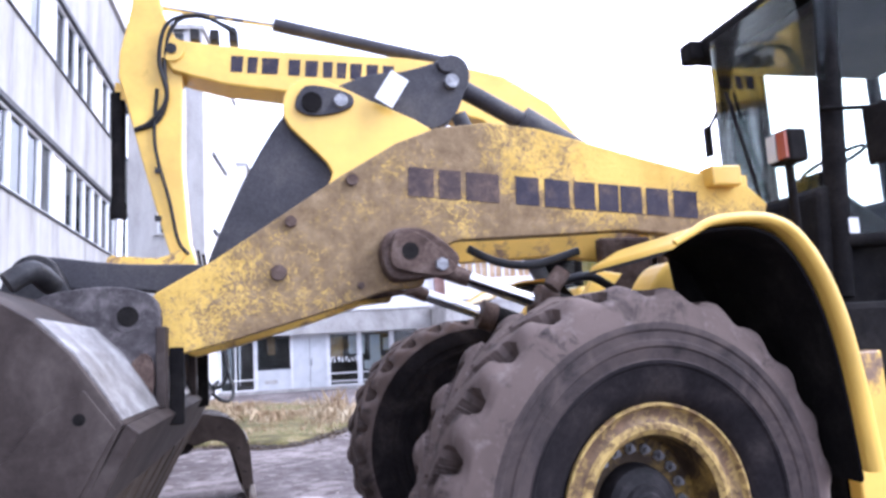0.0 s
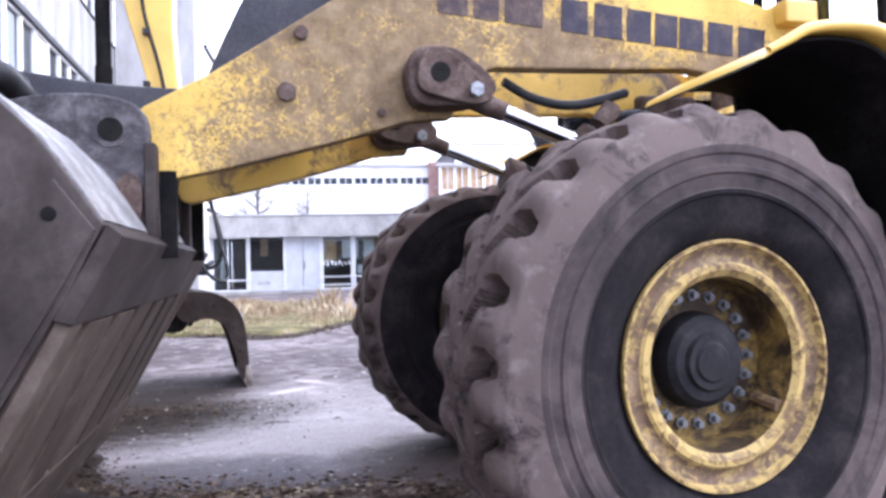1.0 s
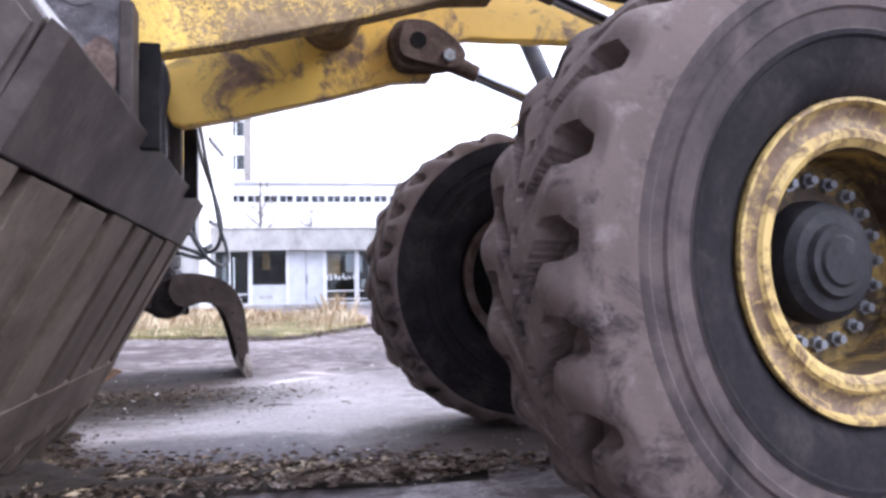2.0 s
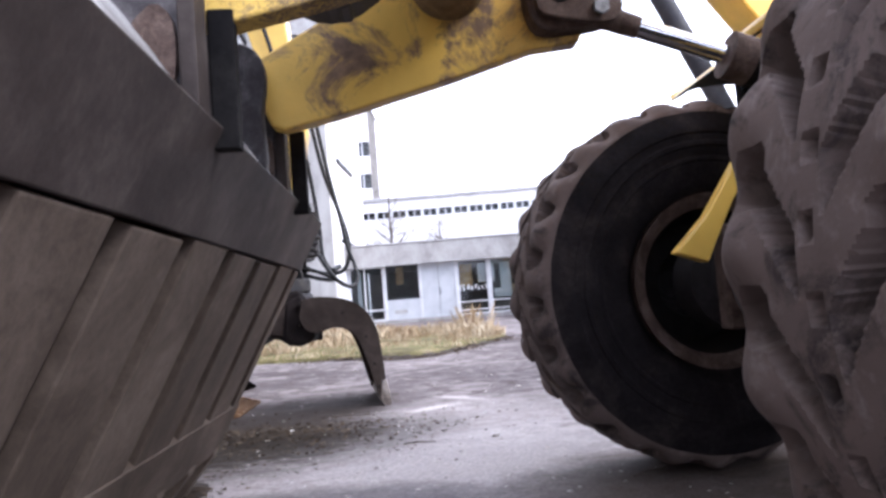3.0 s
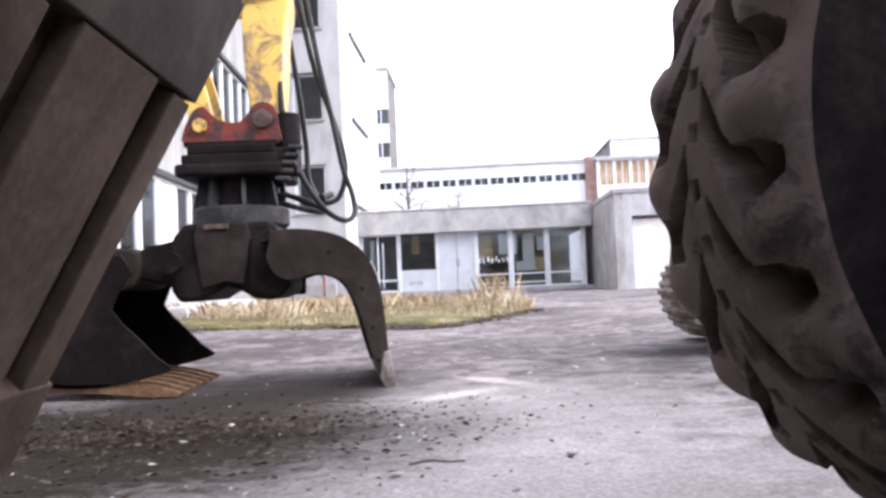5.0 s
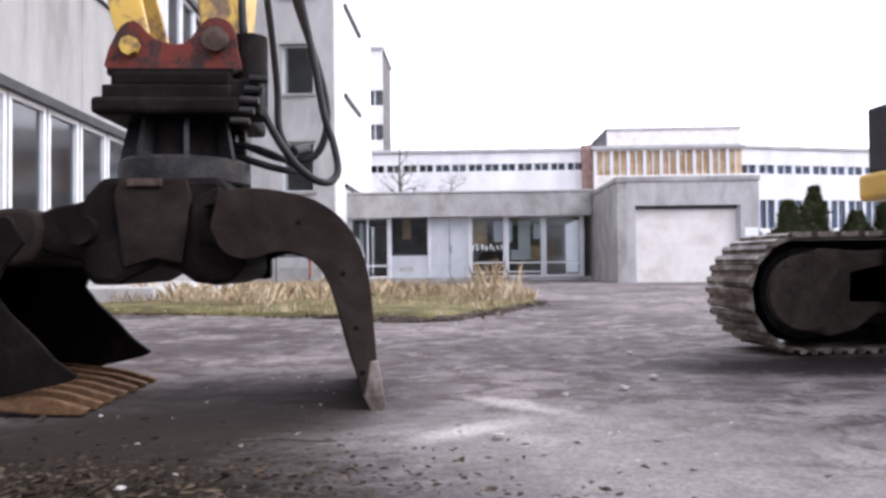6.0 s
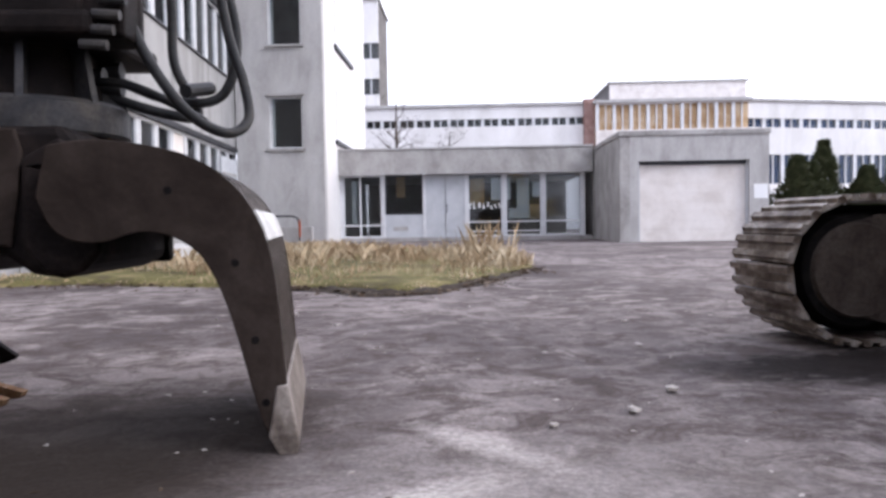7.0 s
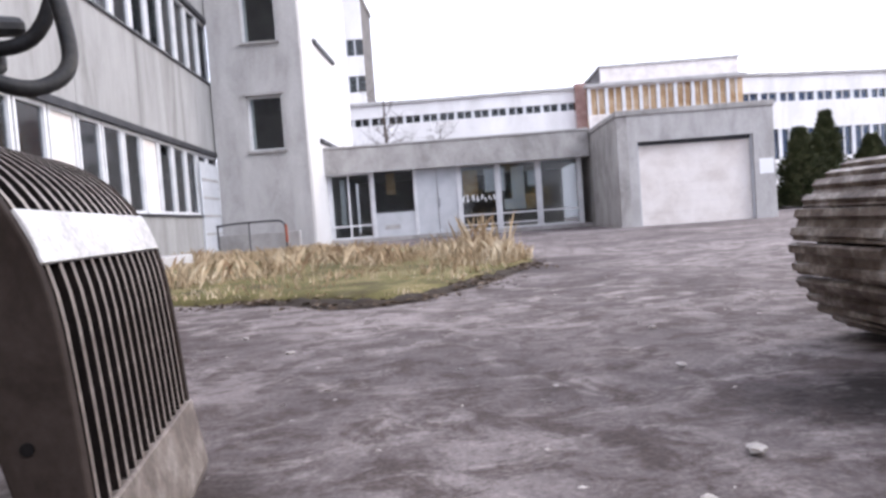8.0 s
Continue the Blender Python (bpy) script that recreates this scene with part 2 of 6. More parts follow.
def glass(name, tint, rough=0.03, ior=1.45):
    """A thin pane: part clear, part gloss."""
    m = bpy.data.materials.new(name)
    m.use_nodes = True
    nt = m.node_tree
    nt.nodes.clear()
    out = nt.nodes.new("ShaderNodeOutputMaterial")
    tr = nt.nodes.new("ShaderNodeBsdfTransparent")
    tr.inputs[0].default_value = (*tint, 1)
    gl = nt.nodes.new("ShaderNodeBsdfGlossy")
    gl.inputs["Roughness"].default_value = rough
    fr = nt.nodes.new("ShaderNodeFresnel")
    fr.inputs[0].default_value = ior
    mx = nt.nodes.new("ShaderNodeMixShader")
    nt.links.new(fr.outputs[0], mx.inputs[0])
    nt.links.new(tr.outputs[0], mx.inputs[1])
    nt.links.new(gl.outputs[0], mx.inputs[2])
    nt.links.new(mx.outputs[0], out.inputs[0])
    return m


M_cab_glass = glass("tinted_cab_glass", (0.88, 0.93, 0.92), ior=1.22)
M_glass = glass("window_glass", (0.72, 0.75, 0.76), ior=1.36)
M_wing_glass = glass("sky_reflecting_glass", (0.62, 0.68, 0.75), rough=0.08, ior=1.9)


# ---------------------------------------------------------------- mesh helpers
def part(name, bm, mat, parent=None, label="", smooth=None, bevel=0.0):
    me = bpy.data.meshes.new(name)
    bmesh.ops.recalc_face_normals(bm, faces=bm.faces)
    if smooth is not None:
        for f in bm.faces:
            f.smooth = True
    bm.to_mesh(me)
    bm.free()
    if smooth is not None:
        me.set_sharp_from_angle(angle=radians(smooth))
    me.materials.append(mat)
    ob = new(name, me)
    if parent:
        ob.parent = parent
    if label:
        ob["label"] = label
    if bevel:
        b = ob.modifiers.new("bevel", "BEVEL")
        b.width, b.segments, b.limit_method, b.angle_limit = bevel, 2, "ANGLE", radians(40)
    return ob


def thing(name, label, category, at=(0, 0, 0), yaw=0.0, group="", kind=""):
    ob = new(name)
    ob.matrix_world = pose(*at, 0, 0, yaw)
    return tagged(ob, label, category, group, kind)


def box(bm, x0, x1, y0, y1, z0, z1):
    v = [bm.verts.new((x, y, z)) for x in (x0, x1) for y in (y0, y1) for z in (z0, z1)]
    for q in ((0, 1, 3, 2), (4, 6, 7, 5), (0, 4, 5, 1), (2, 3, 7, 6), (0, 2, 6, 4), (1, 5, 7, 3)):
        bm.faces.new([v[i] for i in q])
    return bm


def boxes(*dims):
    bm = bmesh.new()
    for d in dims:
        box(bm, *d)
    return bm


def prism(bm, profile, y0, y1):
    """A plate with that outline in x and z, from y0 to y1."""
    a = [bm.verts.new((x, y0, z)) for x, z in profile]
    b = [bm.verts.new((x, y1, z)) for x, z in profile]
    bm.faces.new(a)
    bm.faces.new(b[::-1])
    n = len(a)
    for i in range(n):
        j = (i + 1) % n
        bm.faces.new((a[i], b[i], b[j], a[j]))
    return bm


def plate(profile, y0, y1):
    return prism(bmesh.new(), profile, y0, y1)


def cyl(bm, p0, p1, r0, r1=None, seg=20):
    p0, p1 = Vector(p0), Vector(p1)
    m = Matrix.Translation((p0 + p1) / 2) @ (p1 - p0).to_track_quat("Z", "Y").to_matrix().to_4x4()
    bmesh.ops.create_cone(bm, cap_ends=True, segments=seg, radius1=r0, radius2=r0 if r1 is None else r1, depth=(p1 - p0).length, matrix=m)
    return bm


def rod(p0, p1, r, r1=None, seg=20):
    return cyl(bmesh.new(), p0, p1, r, r1, seg)


def smooth_line(points, steps=6, closed=False):
    """A curve through the points (Catmull-Rom)."""
    p = [Vector(q) for q in points]
    out = []
    n = len(p)
    for i in range(n if closed else n - 1):
        a = p[(i - 1) % n] if closed or i else p[0]
        b, c = p[i], p[(i + 1) % n]
        d = p[(i + 2) % n] if closed or i < n - 2 else p[-1]
        for k in range(steps):
            t = k / steps
            out.append(0.5 * ((2 * b) + (c - a) * t + (2 * a - 5 * b + 4 * c - d) * t * t + (3 * b - a - 3 * c + d) * t ** 3))
    if not closed:
        out.append(p[-1])
    return out


def outline(points, steps=5):
    """A closed, rounded outline in x and z."""
    return [(q.x, q.z) for q in smooth_line([(x, 0, z) for x, z in points], steps, True)]


def tube(points, r, seg=8, steps=6, r1=None):
    bm = bmesh.new()
    line = smooth_line(points, steps)
    rings = []
    side = None
    for i, q in enumerate(line):
        d = (line[min(i + 1, len(line) - 1)] - line[max(i - 1, 0)]).normalized()
        if side is None:
            side = d.orthogonal().normalized()
        side = (side - d * side.dot(d)).normalized()
        up = d.cross(side)
        rr = r if r1 is None else r + (r1 - r) * i / (len(line) - 1)
        rings.append([bm.verts.new(q + (side * math.cos(a) + up * math.sin(a)) * rr) for a in [2 * math.pi * k / seg for k in range(seg)]])
    for a, b in zip(rings, rings[1:]):
        for k in range(seg):
            bm.faces.new((a[k], a[(k + 1) % seg], b[(k + 1) % seg], b[k]))
    bm.faces.new(rings[0][::-1])
    bm.faces.new(rings[-1])
    return bm


def lathe(profile, seg=64, axis="y"):
    """Turn (distance along the axis, radius) about y."""
    bm = bmesh.new()
    rings = []
    for k in range(seg):
        a = 2 * math.pi * k / seg
        rings.append([bm.verts.new((r * math.cos(a), d, r * math.sin(a))) for d, r in profile])
    for k in range(seg):
        a, b = rings[k], rings[(k + 1) % seg]
        for i in range(len(profile) - 1):
            bm.faces.new((a[i], a[i + 1], b[i + 1], b[i]))
    bmesh.ops.remove_doubles(bm, verts=bm.verts, dist=1e-5)
    return bm


# ---------------------------------------------------------------- ground
def ground_material():
    m = material("worn_asphalt", 0.7, 0.0, 0.55, 38)
    nt = m.node_tree
    big = noise_tex(m, 0.5, 7, 0.62, (1, 1, 1), 0.8)
    mid = noise_tex(m, 1.5, 9, 0.72, (1, 1.25, 1), 1.0)
    fine = noise_tex(m, 60, 5, 0.75)
    speck = noise_tex(m, 4.5, 9, 0.78, (1, 1.2, 1), 0.6)
    base = ramp(m, big.outputs["Fac"], [(0.36, (0.082, 0.068, 0.068)), (0.5, (0.165, 0.142, 0.140)), (0.64, (0.26, 0.228, 0.222))])
    dust = ramp(m, mid.outputs["Fac"], [(0.50, (0, 0, 0)), (0.66, (0.8,) * 3)])
    c = mix(m, dust.outputs[0], base.outputs[0], (0.37, 0.33, 0.318))
    damp = ramp(m, speck.outputs["Fac"], [(0.42, (0.85,) * 3), (0.54, (0, 0, 0))])
    c = mix(m, damp.outputs[0], c, (0.066, 0.051, 0.047))
    co = nt.nodes.new("ShaderNodeTexCoord")

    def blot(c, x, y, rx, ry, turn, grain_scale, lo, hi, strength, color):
        """A ragged oval of one colour on the yard, for stains and painted shade."""
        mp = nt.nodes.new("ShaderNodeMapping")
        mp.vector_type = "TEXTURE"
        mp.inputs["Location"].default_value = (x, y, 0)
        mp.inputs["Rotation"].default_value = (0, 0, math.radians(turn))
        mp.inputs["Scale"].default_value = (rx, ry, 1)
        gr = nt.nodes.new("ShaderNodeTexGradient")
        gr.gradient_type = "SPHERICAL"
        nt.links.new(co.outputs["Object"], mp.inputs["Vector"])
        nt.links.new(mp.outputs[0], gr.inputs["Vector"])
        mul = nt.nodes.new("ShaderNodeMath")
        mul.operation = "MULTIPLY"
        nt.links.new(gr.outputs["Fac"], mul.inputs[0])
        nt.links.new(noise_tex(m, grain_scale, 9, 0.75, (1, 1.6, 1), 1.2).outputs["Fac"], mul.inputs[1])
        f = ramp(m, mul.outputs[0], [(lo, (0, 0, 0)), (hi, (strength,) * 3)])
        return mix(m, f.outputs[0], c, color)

    # chalky worn ground with brighter scrape marks, leaf mulch and darker patches
    c = blot(c, 1.75, 7.2, 1.6, 1.5, 0, 3.2, 0.12, 0.34, 0.5, (0.40, 0.365, 0.35))
    c = blot(c, 1.6, 6.0, 1.9, 1.3, 0, 3.5, 0.10, 0.34, 0.7, (0.42, 0.385, 0.37))
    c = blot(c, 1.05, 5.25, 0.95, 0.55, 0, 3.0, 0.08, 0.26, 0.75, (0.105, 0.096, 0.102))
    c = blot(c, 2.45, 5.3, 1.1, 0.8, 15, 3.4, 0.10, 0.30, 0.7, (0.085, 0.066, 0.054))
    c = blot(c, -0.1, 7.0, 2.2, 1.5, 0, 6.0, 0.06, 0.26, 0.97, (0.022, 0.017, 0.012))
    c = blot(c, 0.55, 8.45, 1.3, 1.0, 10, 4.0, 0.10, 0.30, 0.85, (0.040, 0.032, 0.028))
    c = blot(c, 1.77, 8.17, 0.62, 0.14, -50, 14.0, 0.16, 0.42, 0.6, (0.50, 0.46, 0.44))
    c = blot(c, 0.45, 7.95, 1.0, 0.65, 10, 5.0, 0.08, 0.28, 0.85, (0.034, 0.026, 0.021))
    c = blot(c, 1.54, 7.75, 0.50, 0.15, 34, 14.0, 0.16, 0.42, 0.75, (0.52, 0.48, 0.455))
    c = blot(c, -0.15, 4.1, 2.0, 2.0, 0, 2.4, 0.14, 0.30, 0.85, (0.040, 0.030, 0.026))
    # shadow of the crawler track, painted into the asphalt colour
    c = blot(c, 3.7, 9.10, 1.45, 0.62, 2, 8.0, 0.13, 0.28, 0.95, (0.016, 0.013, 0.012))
    # shade beneath the loader, also painted into the asphalt colour
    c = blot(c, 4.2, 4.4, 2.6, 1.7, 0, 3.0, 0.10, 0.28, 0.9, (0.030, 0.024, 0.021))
    grain = ramp(m, fine.outputs["Fac"], [(0.35, (0.68,) * 3), (0.65, (1.2,) * 3)])
    x = nt.nodes.new("ShaderNodeMix")
    x.data_type, x.blend_type = "RGBA", "MULTIPLY"
    x.inputs[0].default_value = 1.0
    nt.links.new(c, x.inputs[6])
    nt.links.new(grain.outputs[0], x.inputs[7])
    rough_from(m, mid.outputs["Fac"], 0.72, 0.95)
    m.node_tree.nodes["Principled BSDF"].inputs["Specular IOR Level"].default_value = 0.10
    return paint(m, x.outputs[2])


M_ground = ground_material()


def build_ground():
    bm = bmesh.new()
    # fine near the machines, coarse far off, one sheet
    xs = [-900, -300, -120, -60, -30] + [-16 + 0.5 * i for i in range(70)] + [24, 40, 80, 160, 400, 900]
    ys = [-600, -200, -60, -20] + [-8 + 0.5 * i for i in range(84)] + [40, 60, 100, 200, 500, 1200]
    grid = []
    for x in xs:
        row = []
        for y in ys:
            near = max(0.0, 1 - math.hypot(x - 2, y - 12) / 45)
            z = 0.018 * near * noise.noise(Vector((x * 0.45, y * 0.45, 0)))
            z += 0.006 * near * noise.noise(Vector((x * 1.7, y * 1.7, 3)))
            z -= 0.03 * math.exp(-((x - 0.4) / 1.3) ** 2 - ((y - 8.2) / 0.9) ** 2)
            row.append(bm.verts.new((x, y, z - 0.008)))
        grid.append(row)
    for a, b in zip(grid, grid[1:]):
        for i in range(len(ys) - 1):
            bm.faces.new((a[i], b[i], b[i + 1], a[i + 1]))
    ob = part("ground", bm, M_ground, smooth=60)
    tagged(ob, "worn grey asphalt yard with pale dusty patches", "ground", kind="structure")


build_ground()


# ---------------------------------------------------------------- wheel loader
CY = 4.41  # its long axis
AXLE_X, AXLE_Z = 2.64, 0.768

loader = thing("wheel_loader", "muddy yellow wheel loader, its bucket tipped down onto the asphalt", "wheel loader")


def tyre_mesh():
    """A wide worn earthmover tyre about y; the outer side is at negative y."""
    prof = [(-0.20, 0.345), (-0.245, 0.37), (-0.275, 0.42), (-0.292, 0.49), (-0.300, 0.496), (-0.300, 0.508), (-0.296, 0.512), (-0.303, 0.55), (-0.310, 0.556), (-0.309, 0.572), (-0.302, 0.578), (-0.300, 0.605),
            (-0.306, 0.612), (-0.304, 0.634), (-0.292, 0.655)]
    shoulder = [(-0.283, 0.722), (-0.272, 0.752), (-0.25, 0.774), (-0.22, 0.787), (-0.19, 0.793), (-0.16, 0.796), (-0.13, 0.798),
                (-0.10, 0.799), (-0.07, 0.80), (-0.04, 0.80), (-0.015, 0.80)]
    crown = []
    for (d0, r0), (d1, r1) in zip(shoulder, shoulder[1:]):
        for k in range(4):
            crown.append((d0 + (d1 - d0) * k / 4, r0 + (r1 - r0) * k / 4))
    crown.append(shoulder[-1])
    half = [(d * 0.86, r) for d, r in prof] + [(d * 0.86, r - 0.036) for d, r in crown]
    full = half + [(-d, r) for d, r in half[::-1]]
    seg, N = 864, 24
    bm = bmesh.new()
    mats = []
    rings = []
    for k in range(seg):
        th = 2 * math.pi * k / seg
        ring = []
        for d, r in full:
            v = abs(d) / 0.25
            if r > 0.66:
                ph = th * N / (2 * math.pi) + (0.5 if d > 0 else 0.0)
                dq = ((ph + 0.10 * math.sin(v * 3.0) + 0.5) % 1.0) - 0.5

                def soft(x, lo, hi):
                    t = max(0.0, min(1.0, (x - lo) / (hi - lo)))
                    return t * t * (3 - 2 * t)
                # a scooped pocket, deep at its upper edge, and a slanting cut from it to the crown
                half_w = 0.235 - 0.9 * max(0.0, v - 0.68) - 1.2 * max(0.0, 0.44 - v)
                slope = max(0.0, min(1.0, 1.0 - (dq + half_w) / (2 * half_w + 1e-3)))
                pocket = soft(v, 0.37, 0.40) * (1 - soft(v, 0.78, 0.83)) * soft(dq + half_w, 0.0, 0.025) * soft(half_w - dq, 0.0, 0.04) * (0.35 + 0.65 * slope ** 0.6)
                d3 = ((dq - 0.08 - (0.44 - v) * 1.55 + 0.5) % 1.0) - 0.5
                cut = soft(v, 0.10, 0.13) * (1 - soft(v, 0.44, 0.48)) * soft(0.21 - abs(d3), 0.0, 0.025)
                mate = soft(0.075 - v, 0.0, 0.02) * soft(0.10 - abs(dq - 0.35), 0.0, 0.04)
                g = max(pocket, cut * 0.72, mate * 0.3)
                act = 1.0
                deep = 0.105 * g
                wear = 0.0025 * noise.noise(Vector((math.cos(th) * 9, math.sin(th) * 9, d * 14)))
                bulge = 0.014 * soft(v, 0.30, 0.62) * soft(r, 0.70, 0.745) * math.cos(2 * math.pi * (dq - 0.5))
                r2 = r - deep + wear + bulge
                d2 = d * (1 - 0.05 * act * g * v)
            else:
                r2, d2 = r, d
            ring.append(bm.verts.new((r2 * math.cos(th), d2, r2 * math.sin(th))))
        rings.append(ring)
    for k in range(seg):
        a, b = rings[k], rings[(k + 1) % seg]
        for i in range(len(full) - 1):
            f = bm.faces.new((a[i], a[i + 1], b[i + 1], b[i]))
            low_r = min(full[i][1], full[i + 1][1])
            # inner side dark up to the lugs, shade put in the colour; outer side scuffed
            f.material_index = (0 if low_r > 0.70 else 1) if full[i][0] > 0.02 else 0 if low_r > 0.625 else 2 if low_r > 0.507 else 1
    return bm


def build_wheel(name, y_out, x, turned):
    """y_out: the wheel's middle; turned: True for the far side."""
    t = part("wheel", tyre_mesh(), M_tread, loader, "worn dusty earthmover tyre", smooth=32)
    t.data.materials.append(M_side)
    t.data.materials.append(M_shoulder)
    t.matrix_local = pose(x, y_out, AXLE_Z, 0, 0, 6 + (180 if turned else 0)) @ pose(0, 0, 0, 0, 160.0 if turned else 17.0, 0)
    inset = 0.018  # the rim sits this far inside the tyre
    rim = lathe([(-0.205, 0.352), (-0.235, 0.366), (-0.245, 0.364), (-0.245, 0.356), (-0.226, 0.345), (-0.218, 0.328), (-0.218, 0.312), (-0.222, 0.300), (-0.230, 0.292), (-0.230, 0.276), (-0.215, 0.257),
                 (-0.12, 0.25), (-0.085, 0.247), (-0.075, 0.240), (-0.075, 0.15), (0.0, 0.15), (0.02, 0.245), (0.2, 0.30), (0.24, 0.36), (0.20, 0.35), (0.0, 0.30), (-0.19, 0.33), (-0.205, 0.352)], 72)
    bmesh.ops.translate(rim, verts=rim.verts, vec=(0, inset, 0))
    for f in rim.faces:
        c = f.calc_center_median()
        r = math.hypot(c.x, c.z)
        # inward half of the rim is black, shade painted in by material
        f.material_index = (4 if r > 0.31 else 1) if c.y > 0.012 else 2 if r > 0.345 or 0.262 < r < 0.30 else 3 if r < 0.256 else 0
    rim_ob = part("rim", rim, M_rim, t, "deep-dished yellow rim flaking to rust", smooth=30)
    rim_ob.data.materials.append(M_black)
    rim_ob.data.materials.append(M_lip)
    rim_ob.data.materials.append(M_barrel)
    rim_ob.data.materials.append(M_pin)
    hub = lathe([(d - 0.02, r) for d, r in ((0.0, 0.0), (-0.135, 0.0), (-0.135, 0.055), (-0.128, 0.062), (-0.128, 0.082), (-0.115, 0.09), (-0.112, 0.118), (-0.095, 0.138), (-0.06, 0.148), (0.0, 0.150))][::-1], 48)
    part("hub", hub, M_hub, t, "oily black planetary hub", smooth=30)
    bolt = None
    for k in range(20):
        a = 2 * math.pi * k / 20
        if bolt is None:
            bm = rod((0, -0.02, 0), (0, -0.034, 0), 0.019, seg=6)
            cyl(bm, (0, -0.034, 0), (0, -0.052, 0), 0.011, seg=8)
            bolt = part("wheel_nut", bm, M_bolt, t, "grey wheel nut")
            o = bolt
        else:
            o = new("wheel_nut", bolt.data)
            o.parent = t
        o.location = (0.198 * math.cos(a), inset - 0.055, 0.198 * math.sin(a))
    bm = rod((0.235, -0.09, -0.06), (0.245, -0.185, -0.075), 0.02, seg=8)
    part("valve", bm, M_rim, t)
    return t


def build_wheels():
    build_wheel("front", CY - 1.06, AXLE_X, False)
    build_wheel("front", CY + 1.10, AXLE_X, True)
    build_wheel("rear", CY - 1.06, AXLE_X + 3.0, False)
    build_wheel("rear", CY + 1.06, AXLE_X + 3.0, True)


build_wheels()

ARM = [(0.93, 1.60), (0.97, 1.64), (1.20, 1.77), (1.46, 1.945), (1.72, 2.12), (1.97, 2.27), (2.16, 2.345), (2.40, 2.375), (2.64, 2.35), (2.85, 2.295),
       (3.15, 2.215), (3.5, 2.13), (3.74, 2.07), (3.84, 1.98), (3.80, 1.86), (3.66, 1.80), (3.35, 1.825), (3.06, 1.86), (2.75, 1.845), (2.36, 1.832), (2.24, 1.83),
       (2.16, 1.80), (2.10, 1.71), (2.06, 1.63), (1.90, 1.615), (1.62, 1.53), (1.24, 1.43), (1.03, 1.385), (0.99, 1.40), (0.95, 1.50)]


def build_lift_arms():
    for i, y in enumerate((CY - 0.49, CY + 0.41)):
        a = part("lift_arm", plate(ARM, y, y + 0.08), M_arm if i == 0 else M_yellow, loader, "mud-caked yellow lift arm", bevel=0.008)
        if i == 0:
            # dark wordmark as plain blocks, one for each letter
            def at_x(x):
                return 2.095 - (x - 2.02) * 0.085
            ws = [0.11, 0.095, 0.15, 0.105, 0.115, 0.10, 0.095, 0.105, 0.11, 0.12]
            for x, w in zip((2.02, 2.16, 2.285, 2.52, 2.66, 2.805, 2.93, 3.04, 3.175, 3.32), ws):
                z = at_x(x) + 0.0
                z2 = at_x(x + w)
                p = [(x - 0.006, z - 0.066), (x + w, z2 - 0.066), (x + w + 0.006, z2 + 0.066), (x, z + 0.066)]
                part("lettering", plate(p, y - 0.003, y), M_letter_faded if x < 2.4 else M_letter, a, "faded dark block of the maker's lettering")
            for x, z, r in ((1.45, 1.705, 0.036), (1.505, 1.92, 0.026), (1.77, 2.10, 0.028), (1.79, 1.64, 0.016)):
                part("bolt_head", rod((x, y - 0.022, z), (x, y + 0.01, z), r * 0.92, r, 14), M_pin, a, "rusty bolt head")
            # retaining plate and eye of the lift cylinder
    for y0, y1 in ((CY - 0.63, CY - 0.46), (CY + 0.30, CY + 0.43)):
        eye = outline([(1.87, 1.77), (1.90, 1.85), (1.99, 1.87), (2.08, 1.85), (2.20, 1.75), (2.17, 1.68), (2.04, 1.655), (1.91, 1.66)], 4)
        e = part("cylinder_eye", plate(eye, y0 + 0.03, y1), M_pin, loader, "greasy brown cylinder eye", bevel=0.008)
        cover = outline([(1.90, 1.76), (1.935, 1.85), (2.03, 1.84), (2.15, 1.735), (2.18, 1.68), (2.12, 1.655), (1.99, 1.675), (1.915, 1.70)], 4)
        part("retaining_plate", plate(cover, y0, y0 + 0.03), M_pin, e, bevel=0.006)
        part("pin", rod((1.985, y0 - 0.004, 1.765), (1.985, y0 + 0.012, 1.765), 0.036, seg=18), M_black, e)
        part("bolt_head", rod((2.115, y0 - 0.02, 1.705), (2.115, y0 + 0.01, 1.705), 0.028, seg=6), M_bolt, e, "bright zinc bolt")
    for y in (CY - 0.51, CY + 0.37):
        b = part("lift_cylinder", rod((2.60, y, 1.525), (3.45, y, 1.20), 0.075, seg=24), M_black, loader, "black lift cylinder barrel", smooth=30)
        part("gland", rod((2.56, y, 1.54), (2.64, y, 1.51), 0.083, seg=24), M_pin, b, smooth=30)
        part("piston_rod", rod((2.24, y, 1.66), (2.60, y, 1.525), 0.034, seg=16), M_chrome, b, "bright chrome piston rod", smooth=30)
        part("rod_end", rod((2.04, y, 1.74), (2.26, y, 1.652), 0.047, 0.038, seg=16), M_pin, b, smooth=30)
    # cross tube between the arms and its tower
    part("cross_tube", rod((1.62, CY - 0.42, 1.86), (1.62, CY + 0.42, 1.86), 0.13, seg=28), M_arm, loader, smooth=30)
    tower = [(1.50, 1.90), (1.70, 2.02), (1.95, 2.15), (2.25, 2.30), (2.25, 2.44), (2.02, 2.56), (1.92, 2.60), (1.70, 2.70), (1.58, 2.70), (1.50, 2.62), (1.50, 2.50), (1.56, 2.42), (1.66, 2.32), (1.72, 2.23), (1.66, 2.12)]
